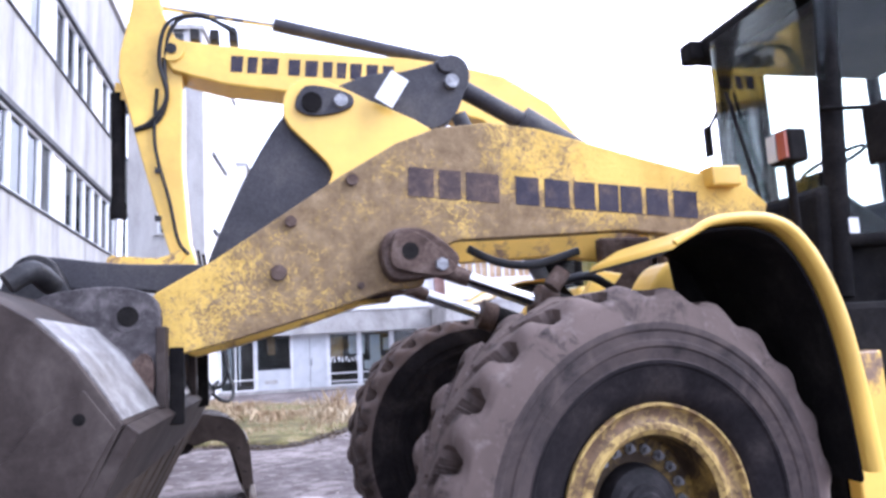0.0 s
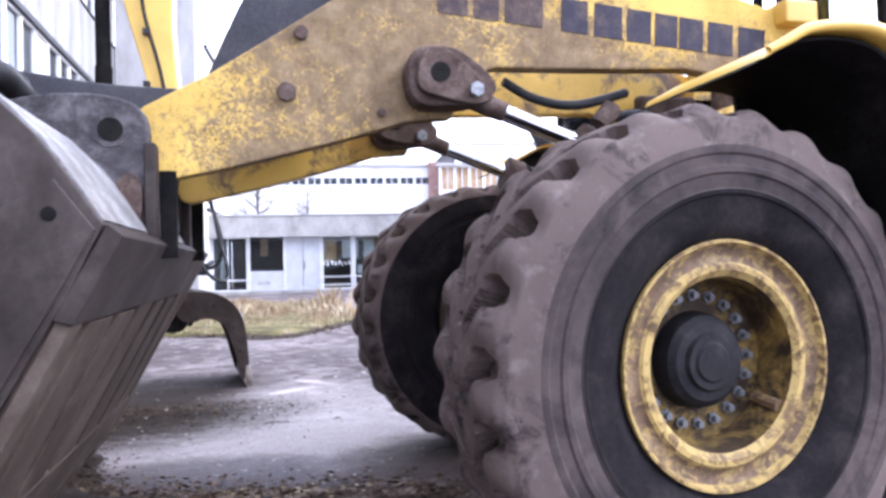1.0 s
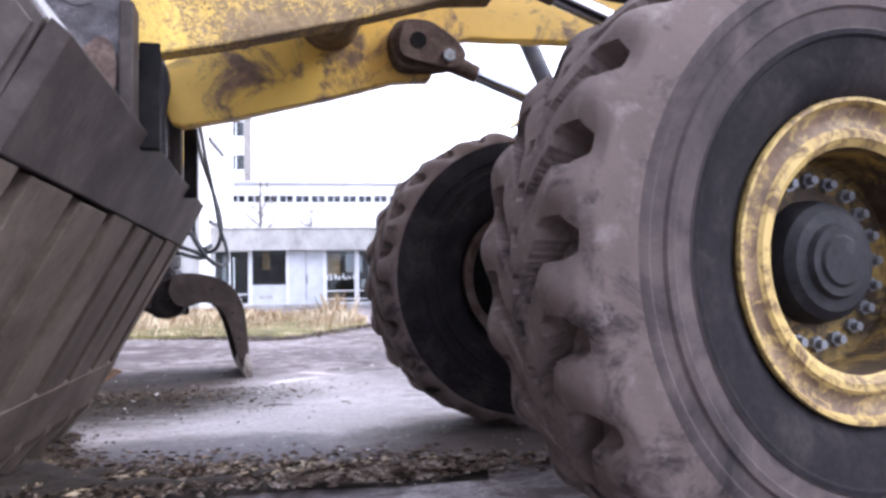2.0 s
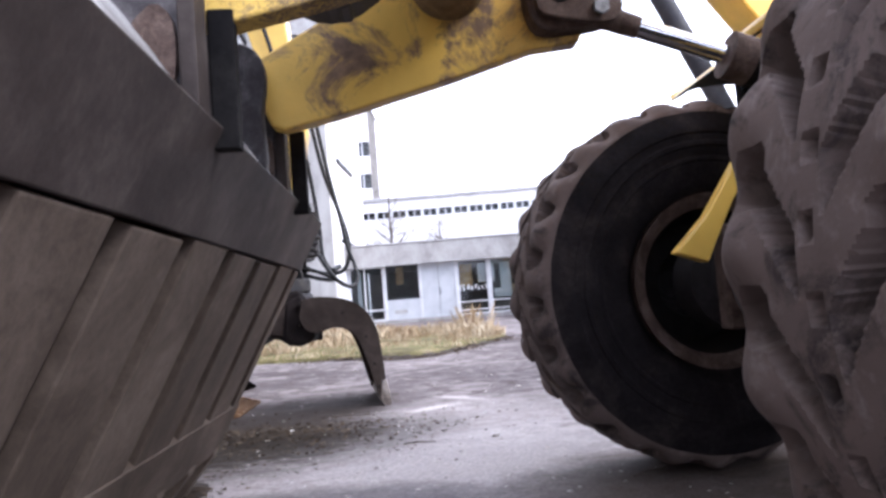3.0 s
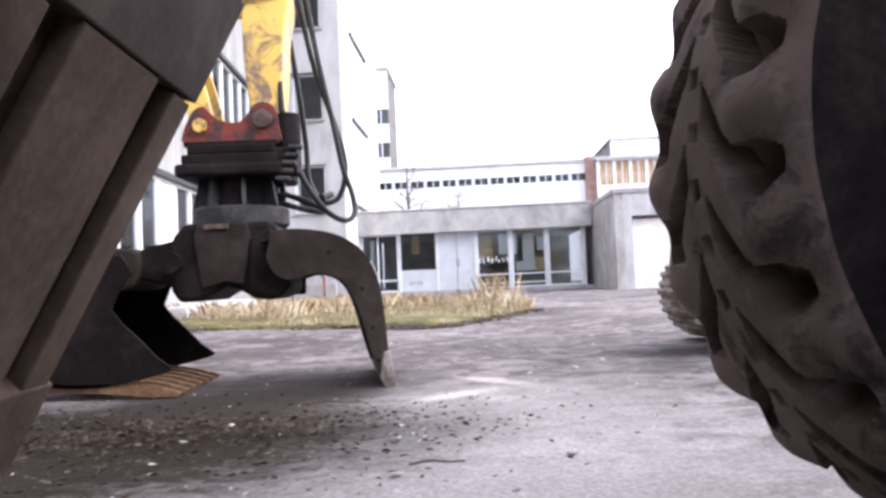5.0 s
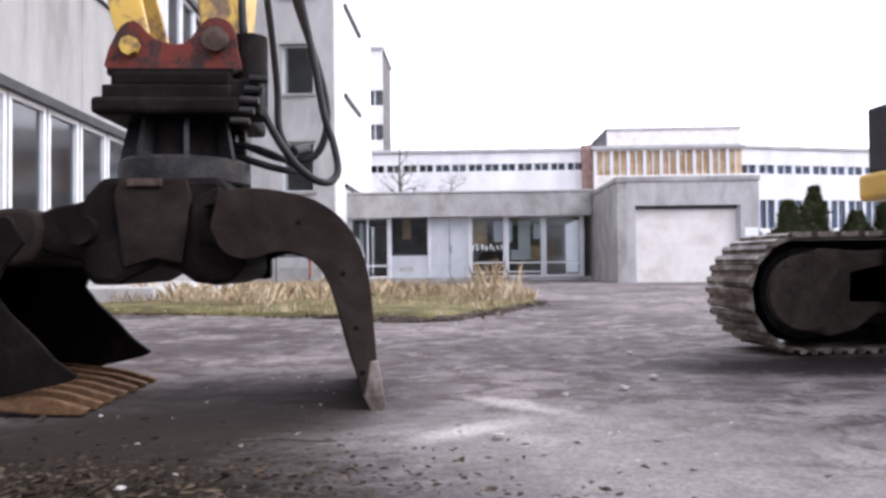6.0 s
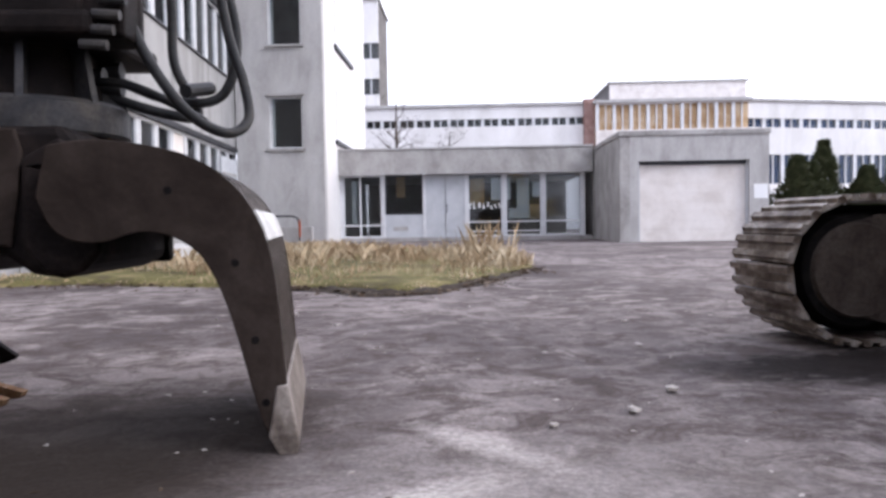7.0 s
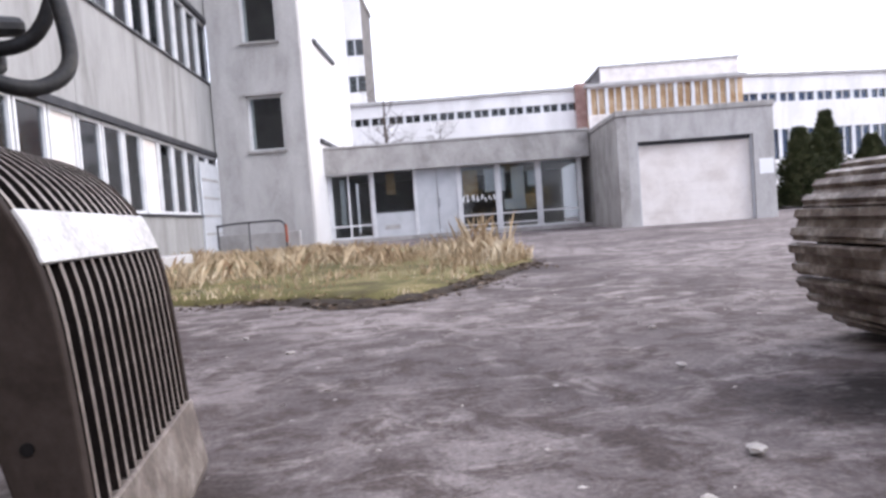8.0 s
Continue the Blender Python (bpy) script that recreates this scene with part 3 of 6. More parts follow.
    for y in (CY - 0.12, CY + 0.08):
        t = part("crank_tower", plate(outline(tower, 2), y, y + 0.04), M_yellow_clean, loader, "yellow pivot plate", bevel=0.006)
        if y < CY:
            p = outline([(1.55, 2.57), (1.60, 2.66), (1.72, 2.655), (1.82, 2.625), (1.83, 2.57), (1.76, 2.53), (1.64, 2.51), (1.57, 2.53)], 3)
            part("keeper_plate", plate(p, y - 0.02, y), M_crank, t, "charcoal keeper plate", bevel=0.005)
            part("pin", rod((1.63, y - 0.035, 2.575), (1.63, y - 0.015, 2.575), 0.05, seg=18), M_black, t)
            part("bolt_head", rod((1.77, y - 0.04, 2.585), (1.77, y - 0.015, 2.585), 0.034, seg=14), M_bolt, t, "bright round bolt")
            part("sticker", boxes((-0.05, 0.05, -0.002, 0, -0.085, 0.085)), M_sign, t, "white warning sticker").matrix_local = pose(2.02, y - 0.06, 2.64, 0, 32, 0)
    # the bell crank: a dark curved lever
    crank = [(2.28, 2.84), (2.36, 2.885), (2.44, 2.85), (2.46, 2.76), (2.42, 2.66), (2.36, 2.54), (2.24, 2.47), (2.12, 2.50), (1.95, 2.40), (1.80, 2.22), (1.72, 2.05), (1.55, 1.85), (1.38, 1.66),
             (1.24, 1.60), (1.12, 1.66), (1.13, 1.80), (1.20, 1.98), (1.30, 2.20), (1.42, 2.42), (1.54, 2.58), (1.70, 2.66), (1.92, 2.755), (2.10, 2.78)]
    c = part("bell_crank", plate(outline(crank, 3), CY - 0.075, CY + 0.075), M_crank, loader, "charcoal bell crank lever", bevel=0.01)
    part("pin", rod((2.35, CY - 0.12, 2.72), (2.35, CY + 0.12, 2.72), 0.036, seg=18), M_bolt, c)
    part("pin", rod((2.33, CY - 0.1, 2.82), (2.33, CY + 0.1, 2.82), 0.045, seg=18), M_crank, c)
    t = part("tilt_cylinder", rod((2.75, CY, 2.55), (3.7, CY, 1.98), 0.085, seg=24), M_crank, loader, "dark tilt cylinder", smooth=30)
    part("piston_rod", rod((2.36, CY, 2.76), (2.76, CY, 2.545), 0.05, seg=18), M_crank, t, smooth=30)
    # link from crank to bucket
    part("bucket_link", plate(outline([(1.30, 1.60), (1.30, 1.74), (1.18, 1.80), (0.75, 1.82), (0.42, 1.86), (0.36, 1.80), (0.40, 1.72), (0.80, 1.70), (1.15, 1.64)], 4), CY - 0.06, CY + 0.06), M_crank, loader, "dark bucket link", bevel=0.008)


build_lift_arms()


def build_bucket():
    y0, y1 = CY - 1.285, CY + 1.285
    # thickness follows the shell: floor, heel, curved back, spill lip
    outer = [(0.47, 0.19), (0.58, 0.41), (0.75, 0.72), (0.92, 1.02), (1.00, 1.19), (0.93, 1.30), (0.86, 1.40), (0.76, 1.50), (0.62, 1.59), (0.44, 1.66), (0.2, 1.70), (-0.05, 1.68), (-0.3, 1.6)]
    inner = [(x - 0.022 if i < 5 else x - 0.012, z + (0.012 if i < 4 else -0.022)) for i, (x, z) in enumerate(outer)]
    shell = part("bucket", plate(outer + inner[::-1], y0 + 0.03, y1 - 0.03), M_bucket, loader, "scuffed brown steel loader bucket standing on its teeth", bevel=0.0)
    side = outer + [(-0.36, 1.55), (-0.30, 1.38), (-0.05, 0.9), (0.2, 0.5), (0.40, 0.2)]
    for a, b, s in ((y0, y0 + 0.03, -1), (y1 - 0.03, y1, 1)):
        sp = part("side_plate", plate(side, a, b), M_bucket, shell, bevel=0.004)
        ys = a - 0.012 if s < 0 else b
        wear = [(0.455, 0.21), (0.57, 0.43), (0.90, 1.02), (0.985, 1.18), (0.90, 1.295), (0.78, 1.22), (0.25, 0.52), (0.36, 0.22)]
        part("wear_plate", plate(wear, ys, ys + 0.012), M_bucket, shell, bevel=0.003)
        part("hole", rod((0.89, ys - 0.002 if s < 0 else ys + 0.010, 1.215), (0.89, ys + 0.002 if s < 0 else ys + 0.014, 1.215), 0.017, seg=14), M_black, shell)
    # bright worn back just above the heel
    part("back_strip", plate([(0.995, 1.205), (0.932, 1.307), (0.862, 1.407), (0.762, 1.508), (0.757, 1.502), (0.857, 1.40), (0.927, 1.30), (0.99, 1.20)], y0 + 0.035, y1 - 0.035), M_polished, shell, "bright worn back of the bucket")
    d = Vector((0.42, 0, 0.78)).normalized()
    nrm = Vector((d.z, 0, -d.x))

    def on_floor(s, h):
        p = Vector((0.47, 0, 0.19)) + d * s + nrm * h
        return (p.x, p.z)

    L = 1.135
    # heel band and edge plate stand proud of the floor; strips run between them
    part("heel_band", plate([on_floor(L - 0.25, 0.0), on_floor(L - 0.24, 0.046), on_floor(L - 0.005, 0.044), on_floor(L + 0.005, 0.0)], y0 + 0.0, y1 - 0.0), M_bucket, shell, bevel=0.004)
    part("cutting_edge", plate([on_floor(-0.03, -0.03), on_floor(-0.03, 0.012), on_floor(0.02, 0.044), on_floor(0.245, 0.046), on_floor(0.26, 0.0)], y0 - 0.005, y1 + 0.005), M_bucket_floor, shell, "mud-caked cutting edge", bevel=0.004)
    part("floor_plate", plate([on_floor(0.25, 0.0), on_floor(0.25, 0.006), on_floor(L - 0.245, 0.006), on_floor(L - 0.245, 0.0)], y0 + 0.01, y1 - 0.01), M_groove, shell, "dark rusty floor between the wear plates")
    # wide wear plates with dark grooves between them
    pitch = (y1 - y0 - 0.32) / 6
    edges = [y0 + 0.012] + [y0 + 0.16 + pitch * i for i in range(7)] + [y1 - 0.012]
    for i, (ya, yb) in enumerate(zip(edges, edges[1:])):
        top = L - 0.244 - 0.005 * (i % 3)
        p = [on_floor(0.235, 0.004), on_floor(0.235, 0.042), on_floor(top, 0.042), on_floor(top, 0.004)]
        part("wear_plate", plate(p, ya + (0.050 if i else 0.0), yb - (0.035 if i < 7 else 0.0)), M_bucket_floor, shell, "scuffed muddy wear plate", bevel=0.005)
    tooth = None
    for i in range(8):
        y = y0 + 0.06 + (y1 - y0 - 0.12) * i / 7
        if tooth is None:
            p = [on_floor(0.10, 0.03), on_floor(0.02, 0.05), on_floor(-0.20, 0.004), on_floor(-0.21, -0.012), on_floor(0.0, -0.05), on_floor(0.08, -0.04)]
            tooth = part("tooth", plate(p, -0.042, 0.042), M_bucket_floor, shell, "blunt worn bucket tooth", bevel=0.006)
            o = tooth
        else:
            o = new("tooth", tooth.data)
            o.parent = shell
        o.location = (0, y, 0)
    # hinge ears at both arms
    ear = outline([(0.55, 1.62), (0.70, 1.66), (0.86, 1.66), (0.97, 1.62), (1.0, 1.53), (0.985, 1.40), (0.985, 1.22), (0.90, 1.26), (0.80, 1.40), (0.62, 1.55)], 3)
    for y in (CY - 0.56, CY - 0.33, CY + 0.28, CY + 0.51):
        e = part("hinge_ear", plate(ear, y, y + 0.05), M_ear, shell, "greasy grey hinge ear", bevel=0.008)
        part("pin_bore", rod((0.88, y - 0.006, 1.545), (0.88, y + 0.056, 1.545), 0.040, seg=20), M_black, e)
        part("collar", rod((0.88, y - 0.004, 1.545), (0.88, y + 0.054, 1.545), 0.058, seg=24), M_ear, e)
    for y in (CY - 0.56, CY + 0.51):
        part("stop_block", boxes((0.985, 1.02, y - 0.03, y + 0.06, 1.19, 1.50)), M_bucket, shell, bevel=0.004)
        part("guard", boxes((1.02, 1.075, y + 0.06, y + 0.10, 1.12, 1.42)), M_black, shell, bevel=0.004)
        part("mud_lump", plate(outline([(0.86, 1.30), (0.93, 1.40), (0.975, 1.36), (0.97, 1.24), (0.92, 1.24)], 3), y - 0.02, y), M_pin, shell, "dried clump of mud")
    part("link_lug", plate(outline([(0.30, 1.66), (0.32, 1.80), (0.40, 1.86), (0.50, 1.82), (0.56, 1.62)], 3), CY - 0.12, CY + 0.12), M_grease, shell, bevel=0.008)
    # top lip guard, a round bar
    part("lip_bar", tube([(0.45, y0 + 0.75, 1.69), (0.52, y0 + 0.80, 1.74), (0.55, y0 + 0.95, 1.70)], 0.045, 10), M_grease, shell, smooth=40)


build_bucket()


def build_loader_frame():
    f = part("front_frame", boxes((2.95, 3.9, CY - 0.30, CY + 0.30, 0.50, 1.40), (3.30, 3.9, CY - 0.38, CY - 0.30, 0.9, 1.95), (3.30, 3.9, CY + 0.30, CY + 0.38, 0.9, 1.95)), M_pin, loader, "grimy brown front frame", bevel=0.02)
    br = [(2.31, 0.87), (2.42, 0.83), (2.46, 0.91), (2.53, 1.04), (2.78, 1.36), (3.05, 1.66), (2.93, 1.68), (2.60, 1.24), (2.43, 0.99)]
    for y in (CY - 0.42, CY + 0.36):
        part("gusset", plate(br, y, y + 0.06), M_yellow_clean, f, "yellow frame gusset", bevel=0.006)
    hump = outline([(3.06, 1.48), (3.10, 1.60), (3.20, 1.69), (3.36, 1.68), (3.48, 1.60), (3.5, 1.45), (3.35, 1.3), (3.13, 1.35)], 3)
    part("frame_cheek", plate(hump, CY - 0.62, CY - 0.40), M_yellow_clean, f, "bright yellow frame cheek", bevel=0.02)
    ax = part("axle", lathe([(-0.78, 0.0), (-0.78, 0.19), (-0.60, 0.19), (-0.56, 0.135), (-0.30, 0.14), (-0.22, 0.22), (-0.10, 0.27), (0.10, 0.27), (0.22, 0.22), (0.30, 0.14), (0.56, 0.135), (0.60, 0.19), (0.78, 0.19), (0.78, 0.0)], 36), M_hub, loader, "oily grey axle housing", smooth=40)
    ax.matrix_local = pose(AXLE_X, CY, AXLE_Z)
    for y in (CY - 0.46, CY + 0.38):
        part("axle_clamp", boxes((AXLE_X - 0.16, AXLE_X + 0.16, y, y + 0.08, AXLE_Z - 0.17, AXLE_Z + 0.19)), M_pin, ax, bevel=0.01).location = (-AXLE_X, -CY, -AXLE_Z)
    ax2 = part("rear_axle", rod((AXLE_X + 3.0, CY - 0.8, AXLE_Z), (AXLE_X + 3.0, CY + 0.8, AXLE_Z), 0.16, seg=24), M_grease, loader, smooth=40)
    # rear frame, engine hood, steps
    part("rear_frame", boxes((3.75, 6.9, CY - 0.55, CY + 0.55, 0.45, 1.35)), M_black, loader, "black grimy rear frame", bevel=0.02)
    part("hood", boxes((5.9, 7.3, CY - 0.85, CY + 0.85, 1.35, 2.2)), M_yellow_clean, loader, "yellow engine hood", bevel=0.08)
    part("side_tank", boxes((3.62, 4.9, CY - 1.02, CY - 0.55, 0.62, 1.45)), M_black, loader, "black side tank below the cab", bevel=0.03)
    part("side_tank", boxes((3.62, 4.9, CY + 0.55, CY + 1.02, 0.62, 1.45)), M_black, loader, "black side tank below the cab", bevel=0.03)
    part("step_panel", boxes((3.62, 3.80, CY - 1.10, CY - 1.03, 0.55, 1.25)), M_yellow, loader, "yellow step panel", bevel=0.01)
    # fenders: a curved sheet with a rolled edge and a dark underside
    arc = [(2.76, 1.665), (2.83, 1.70), (2.91, 1.738), (3.04, 1.752), (3.15, 1.742), (3.24, 1.69), (3.32, 1.57), (3.385, 1.38), (3.425, 1.12), (3.445, 0.85)]
    line = [(q.x, q.z) for q in smooth_line([(x, 0, z) for x, z in arc], 4)]
    inner = [(x - 0.012 - 0.02 * (i / len(line)), z - 0.022 * (1 - i / len(line))) for i, (x, z) in enumerate(line)]
    for y, s in ((CY - 1.36, 1), (CY + 1.36, -1)):
        ya, yb = (y, y + 0.66) if s > 0 else (y - 0.66, y)
        fd = part("fender", plate(line + inner[::-1], ya, yb), M_yellow_clean, loader, "curved glossy yellow fender", smooth=40)
        under = [(x - 0.03, z - 0.03) for x, z in line]
        under2 = [(x - 0.04, z - 0.04) for x, z in line]
        part("liner", plate(under + under2[::-1], ya + 0.02, yb), M_black, fd, "black fender liner", smooth=40)
        edge = [(x, ya if s > 0 else yb, z) for x, z in arc]
        part("rolled_edge", tube(edge, 0.012, 8, 4, 0.034), M_yellow_clean, fd, smooth=60)
        wy = yb if s > 0 else ya
        part("inner_wall", plate([q for q in line if q[0] > 3.1] + [(3.36, 0.85), (3.2, 1.2)], wy - 0.01, wy + 0.01), M_black, fd)
    # hoses on the frame
    for pts in ([(2.30, CY - 0.40, 1.80), (2.44, CY - 0.38, 1.74), (2.62, CY - 0.38, 1.72), (2.85, CY - 0.38, 1.78)], [(2.66, CY - 0.62, 1.62), (2.78, CY - 0.64, 1.63), (2.92, CY - 0.62, 1.56), (3.05, CY - 0.6, 1.5)]):
        part("hose", tube(pts, 0.02, 8), M_hose, loader, smooth=60)
    part("hose_fitting", rod((2.60, CY - 0.62, 1.59), (2.66, CY - 0.62, 1.66), 0.04, seg=12), M_pin, loader)


build_loader_frame()


def build_cab():
    x0, x1, ya, yb, z1 = 4.25, 5.85, CY - 0.72, CY + 0.72, 3.34
    cab = part("cab", boxes((4.75, x1, ya, yb, 1.36, 1.78)), M_black, loader, "dark tinted operator cab", bevel=0.03)
    part("front_cowl", plate([(4.10, 1.36), (4.76, 1.36), (4.76, 1.78), (4.27, 2.10), (4.16, 2.05)], CY - 0.46, CY + 0.46), M_black, cab, "black front cowl", bevel=0.03)
    part("roof", boxes((x0 + 0.10, x1 + 0.1, ya - 0.03, yb + 0.03, z1 - 0.12, z1 + 0.05)), M_black, cab, "dark cab roof", bevel=0.04)
    spots = [(x0, CY - 0.44), (4.85, ya), (x1, ya), (x1, yb), (4.85, yb), (x0, CY + 0.44)]
    for x, y in spots:
        part("pillar", rod((x, y, 1.5 if x < 4.5 else 1.7), (x + (0.16 if x < 4.5 else 0), y, z1 - 0.08), 0.06 if y < CY and x < 4.5 else 0.045, seg=14), M_black, cab, smooth=40)
    for (xa, yc), (xb, yd) in zip(spots, spots[1:] + spots[:1]):
        a, b = Vector((xa, yc, 0)), Vector((xb, yd, 0))
        d = (b - a).normalized()
        s = Vector((-d.y, d.x, 0)) * 0.004
        a, b = a + d * 0.05, b - d * 0.05
        zb = 2.05 if xa < 4.5 and xb < 4.5 else 1.78
        bm = bmesh.new()
        v = [bm.verts.new((p.x, p.y, z)) for z in (zb, z1 - 0.1) for p in (a - s, b - s, b + s, a + s)]
        for q in ((0, 1, 2, 3), (4, 5, 6, 7), (0, 1, 5, 4), (1, 2, 6, 5), (2, 3, 7, 6), (3, 0, 4, 7)):
            bm.faces.new([v[i] for i in q])
        g = part("pane", bm, M_cab_glass, cab, "tinted glass pane")
        g.visible_shadow = False
        if zb > 2 or xa > 4.5 and xb > 4.5:
            continue
        part("window_rail", rod((xa, yc, 1.78), (xb, yd, 1.78), 0.04, seg=10), M_black, cab, smooth=40)
    part("rear_wall", boxes((x1 - 0.06, x1 - 0.02, ya + 0.05, yb - 0.05, 1.78, 2.35)), M_black, cab)
    part("headliner", boxes((x0 + 0.2, x1 - 0.05, ya + 0.05, yb - 0.05, z1 - 0.20, z1 - 0.12)), M_crank, cab, "grey headliner", bevel=0.03)
    part("seat", boxes((5.05, 5.5, CY - 0.25, CY + 0.25, 1.78, 2.1), (5.42, 5.55, CY - 0.25, CY + 0.25, 2.1, 2.8)), M_black, cab, bevel=0.04)
    part("console", boxes((4.50, 4.66, CY - 0.15, CY + 0.15, 1.70, 2.25)), M_black, cab, bevel=0.04)
    part("steering_wheel", lathe([(0.0, 0.18), (0.012, 0.19), (0.0, 0.2), (-0.012, 0.19), (0.0, 0.18)], 28), M_black, cab).matrix_local = pose(4.72, CY, 2.33, 60, 0, 90)
    # work lamps, head lamp, mirrors
    for y in (ya + 0.05, yb - 0.05):
        part("work_lamp", boxes((x0 + 0.0, x0 + 0.11, y - 0.07, y + 0.07, z1 - 0.12, z1 + 0.02)), M_black, cab, bevel=0.015)
    wiper = part("wiper", rod((x0 - 0.02, CY + 0.05, 2.12), (x0 - 0.02, CY + 0.25, 2.85), 0.012, seg=8), M_black, cab)
    for y in (CY - 0.86, CY + 0.86):
        h = part("head_lamp", boxes((3.63, 3.73, y - 0.075, y + 0.065, 2.08, 2.23)), M_black, cab, "head lamp with clear and orange lenses", bevel=0.015)
        part("clear_lens", boxes((3.618, 3.632, y + 0.0, y + 0.055, 2.095, 2.215)), M_lamp_white, h)
        part("indicator", boxes((3.618, 3.632, y - 0.065, y - 0.01, 2.095, 2.215)), M_orange_lens, h)
        part("lamp_post", rod((3.68, y, 1.70), (3.68, y, 2.09), 0.02, seg=10), M_black, h)
    m = part("mirror", boxes((4.28, 4.32, ya - 0.12, ya + 0.04, 2.12, 2.42)), M_black, cab, "black wing mirror", bevel=0.02)
    part("mirror_arm", rod((4.30, ya - 0.04, 2.40), (4.28, CY - 0.44, 2.5), 0.012, seg=8), M_black, m)
    m = part("mirror", boxes((4.52, 4.55, yb + 0.16, yb + 0.24, 2.62, 2.85)), M_black, cab, "black wing mirror", bevel=0.02)
    part("mirror_arm", rod((4.53, yb + 0.2, 2.8), (4.36, CY + 0.44, 2.9), 0.012, seg=8), M_black, m)
    part("label_plate", boxes((4.30, 4.36, CY - 0.50, CY - 0.496, 1.82, 1.90)), M_sign, cab)
    # small yellow block at the arms' rear end
    part("stop_block", boxes((3.50, 3.66, CY - 0.56, CY - 0.44, 2.06, 2.16)), M_yellow_clean, loader, bevel=0.01)
    part("pivot_post", boxes((3.62, 3.84, CY - 0.36, CY - 0.30, 1.6, 2.16)), M_yellow, loader, bevel=0.01)
    part("pivot_post", boxes((3.62, 3.84, CY + 0.30, CY + 0.36, 1.6, 2.16)), M_yellow, loader, bevel=0.01)


build_cab()


# ---------------------------------------------------------------- tracked excavator with sorting grapple
excavator = thing("tracked_excavator", "yellow tracked excavator reaching over with its boom", "excavator")


def build_track(y0, y1, first):
    """An oval crawler: frame, rollers, sprocket and single shoes with grousers."""
    x0, x1, h = 3.385, 6.375, 0.74
    r = h / 2 - 0.02
    fr = part("track_frame", plate(outline([(x0 + 0.35, 0.52), (x0 + 0.8, 0.56), (x1 - 0.6, 0.56), (x1 - 0.3, 0.5), (x1 - 0.3, 0.25), (x1 - 0.8, 0.17), (x0 + 0.8, 0.17), (x0 + 0.35, 0.24)], 2), y0 + 0.10, y1 - 0.10), M_claw, excavator, "dirty grey track frame", bevel=0.02)
    for x in (x0 + r, x1 - r):
        part("idler", rod((x, y0 + 0.04, h / 2), (x, y1 - 0.04, h / 2), 0.275, seg=32), M_black, fr, "greasy black drive wheel", smooth=30)
        part("idler_cover", rod((x, y0 + 0.012, h / 2), (x, y0 + 0.05, h / 2), 0.225, 0.24, seg=32), M_cover, fr, "grey-brown drive cover", smooth=30)
    guard = outline([(x0 + 0.30, 0.60), (x0 + 0.70, 0.62), (x0 + 1.05, 0.60), (x0 + 1.05, 0.26), (x0 + 0.80, 0.24), (x0 + 0.66, 0.14), (x0 + 0.36, 0.14)], 2)
    part("motor_guard", plate(guard, y0 + 0.03, y0 + 0.09), M_cover, fr, "grey-brown travel motor guard", bevel=0.01)
    for i in range(6):
        x = x0 + 0.55 + i * 0.38
        part("roller", rod((x, y0 + 0.12, 0.13), (x, y1 - 0.12, 0.13), 0.075, seg=16), M_black, fr, smooth=30)
    part("side_guard", plate([(x0 + 0.62, 0.50), (x0 + 1.0, 0.58), (x1 - 0.7, 0.58), (x1 - 0.4, 0.46), (x1 - 0.4, 0.3), (x0 + 0.62, 0.3)], y0 + 0.03, y0 + 0.10), M_cover, fr, bevel=0.01)
    # shoes round the oval
    straight = x1 - x0 - 2 * r
    per = 2 * straight + 2 * math.pi * r
    n = 46
    shoe = None
    for k in range(n):
        s = per * k / n
        if s < straight:
            x, z, a = x0 + r + s, h / 2 + r, 0
        elif s < straight + math.pi * r:
            a = (s - straight) / r
            x, z = x1 - r + r * math.sin(a), h / 2 + r * math.cos(a)
        elif s < 2 * straight + math.pi * r:
            x, z, a = x1 - r - (s - straight - math.pi * r), h / 2 - r, math.pi
        else:
            a = math.pi + (s - 2 * straight - math.pi * r) / r
            x, z = x0 + r + r * math.sin(a), h / 2 + r * math.cos(a)
        if shoe is None:
            hw = per / n / 2
            p = [(-hw + 0.005, -0.014), (hw - 0.005, -0.014), (hw - 0.005, 0.002), (hw - 0.012, 0.022), (hw - 0.044, 0.022), (hw - 0.052, 0.0), (-0.012, 0.0), (-0.019, 0.019), (-0.050, 0.019), (-0.057, 0.0),
                 (-hw + 0.005, 0.0)]
            shoe = part("track_shoe", plate(p, y0, y1), M_shoe, fr, "rusty steel track shoe")
            o = shoe
        else:
            o = new("track_shoe", shoe.data)
            o.parent = fr
        o.matrix_local = Matrix.Translation((x, 0, z)) @ Matrix.Rotation(a, 4, "Y")
    link = [(q.x, q.z) for q in smooth_line([(x0 + r, 0, h - 0.05), (x0 + r * 0.35, 0, h * 0.80), (x0 + 0.055, 0, h / 2), (x0 + r * 0.35, 0, h * 0.2), (x0 + r, 0, 0.05)], 4)]
    link += [(x1 - r, 0.05), (x1 - 0.1, h * 0.25), (x1 - 0.055, h / 2), (x1 - 0.1, h * 0.75), (x1 - r, h - 0.05)]
    ins = [(max(x0 + 0.12, min(x1 - 0.12, x + (0.07 if x < 4.5 else -0.07))), 0.12 if z < 0.13 else (h - 0.12 if z > h - 0.13 else z)) for x, z in link]
    bm = bmesh.new()
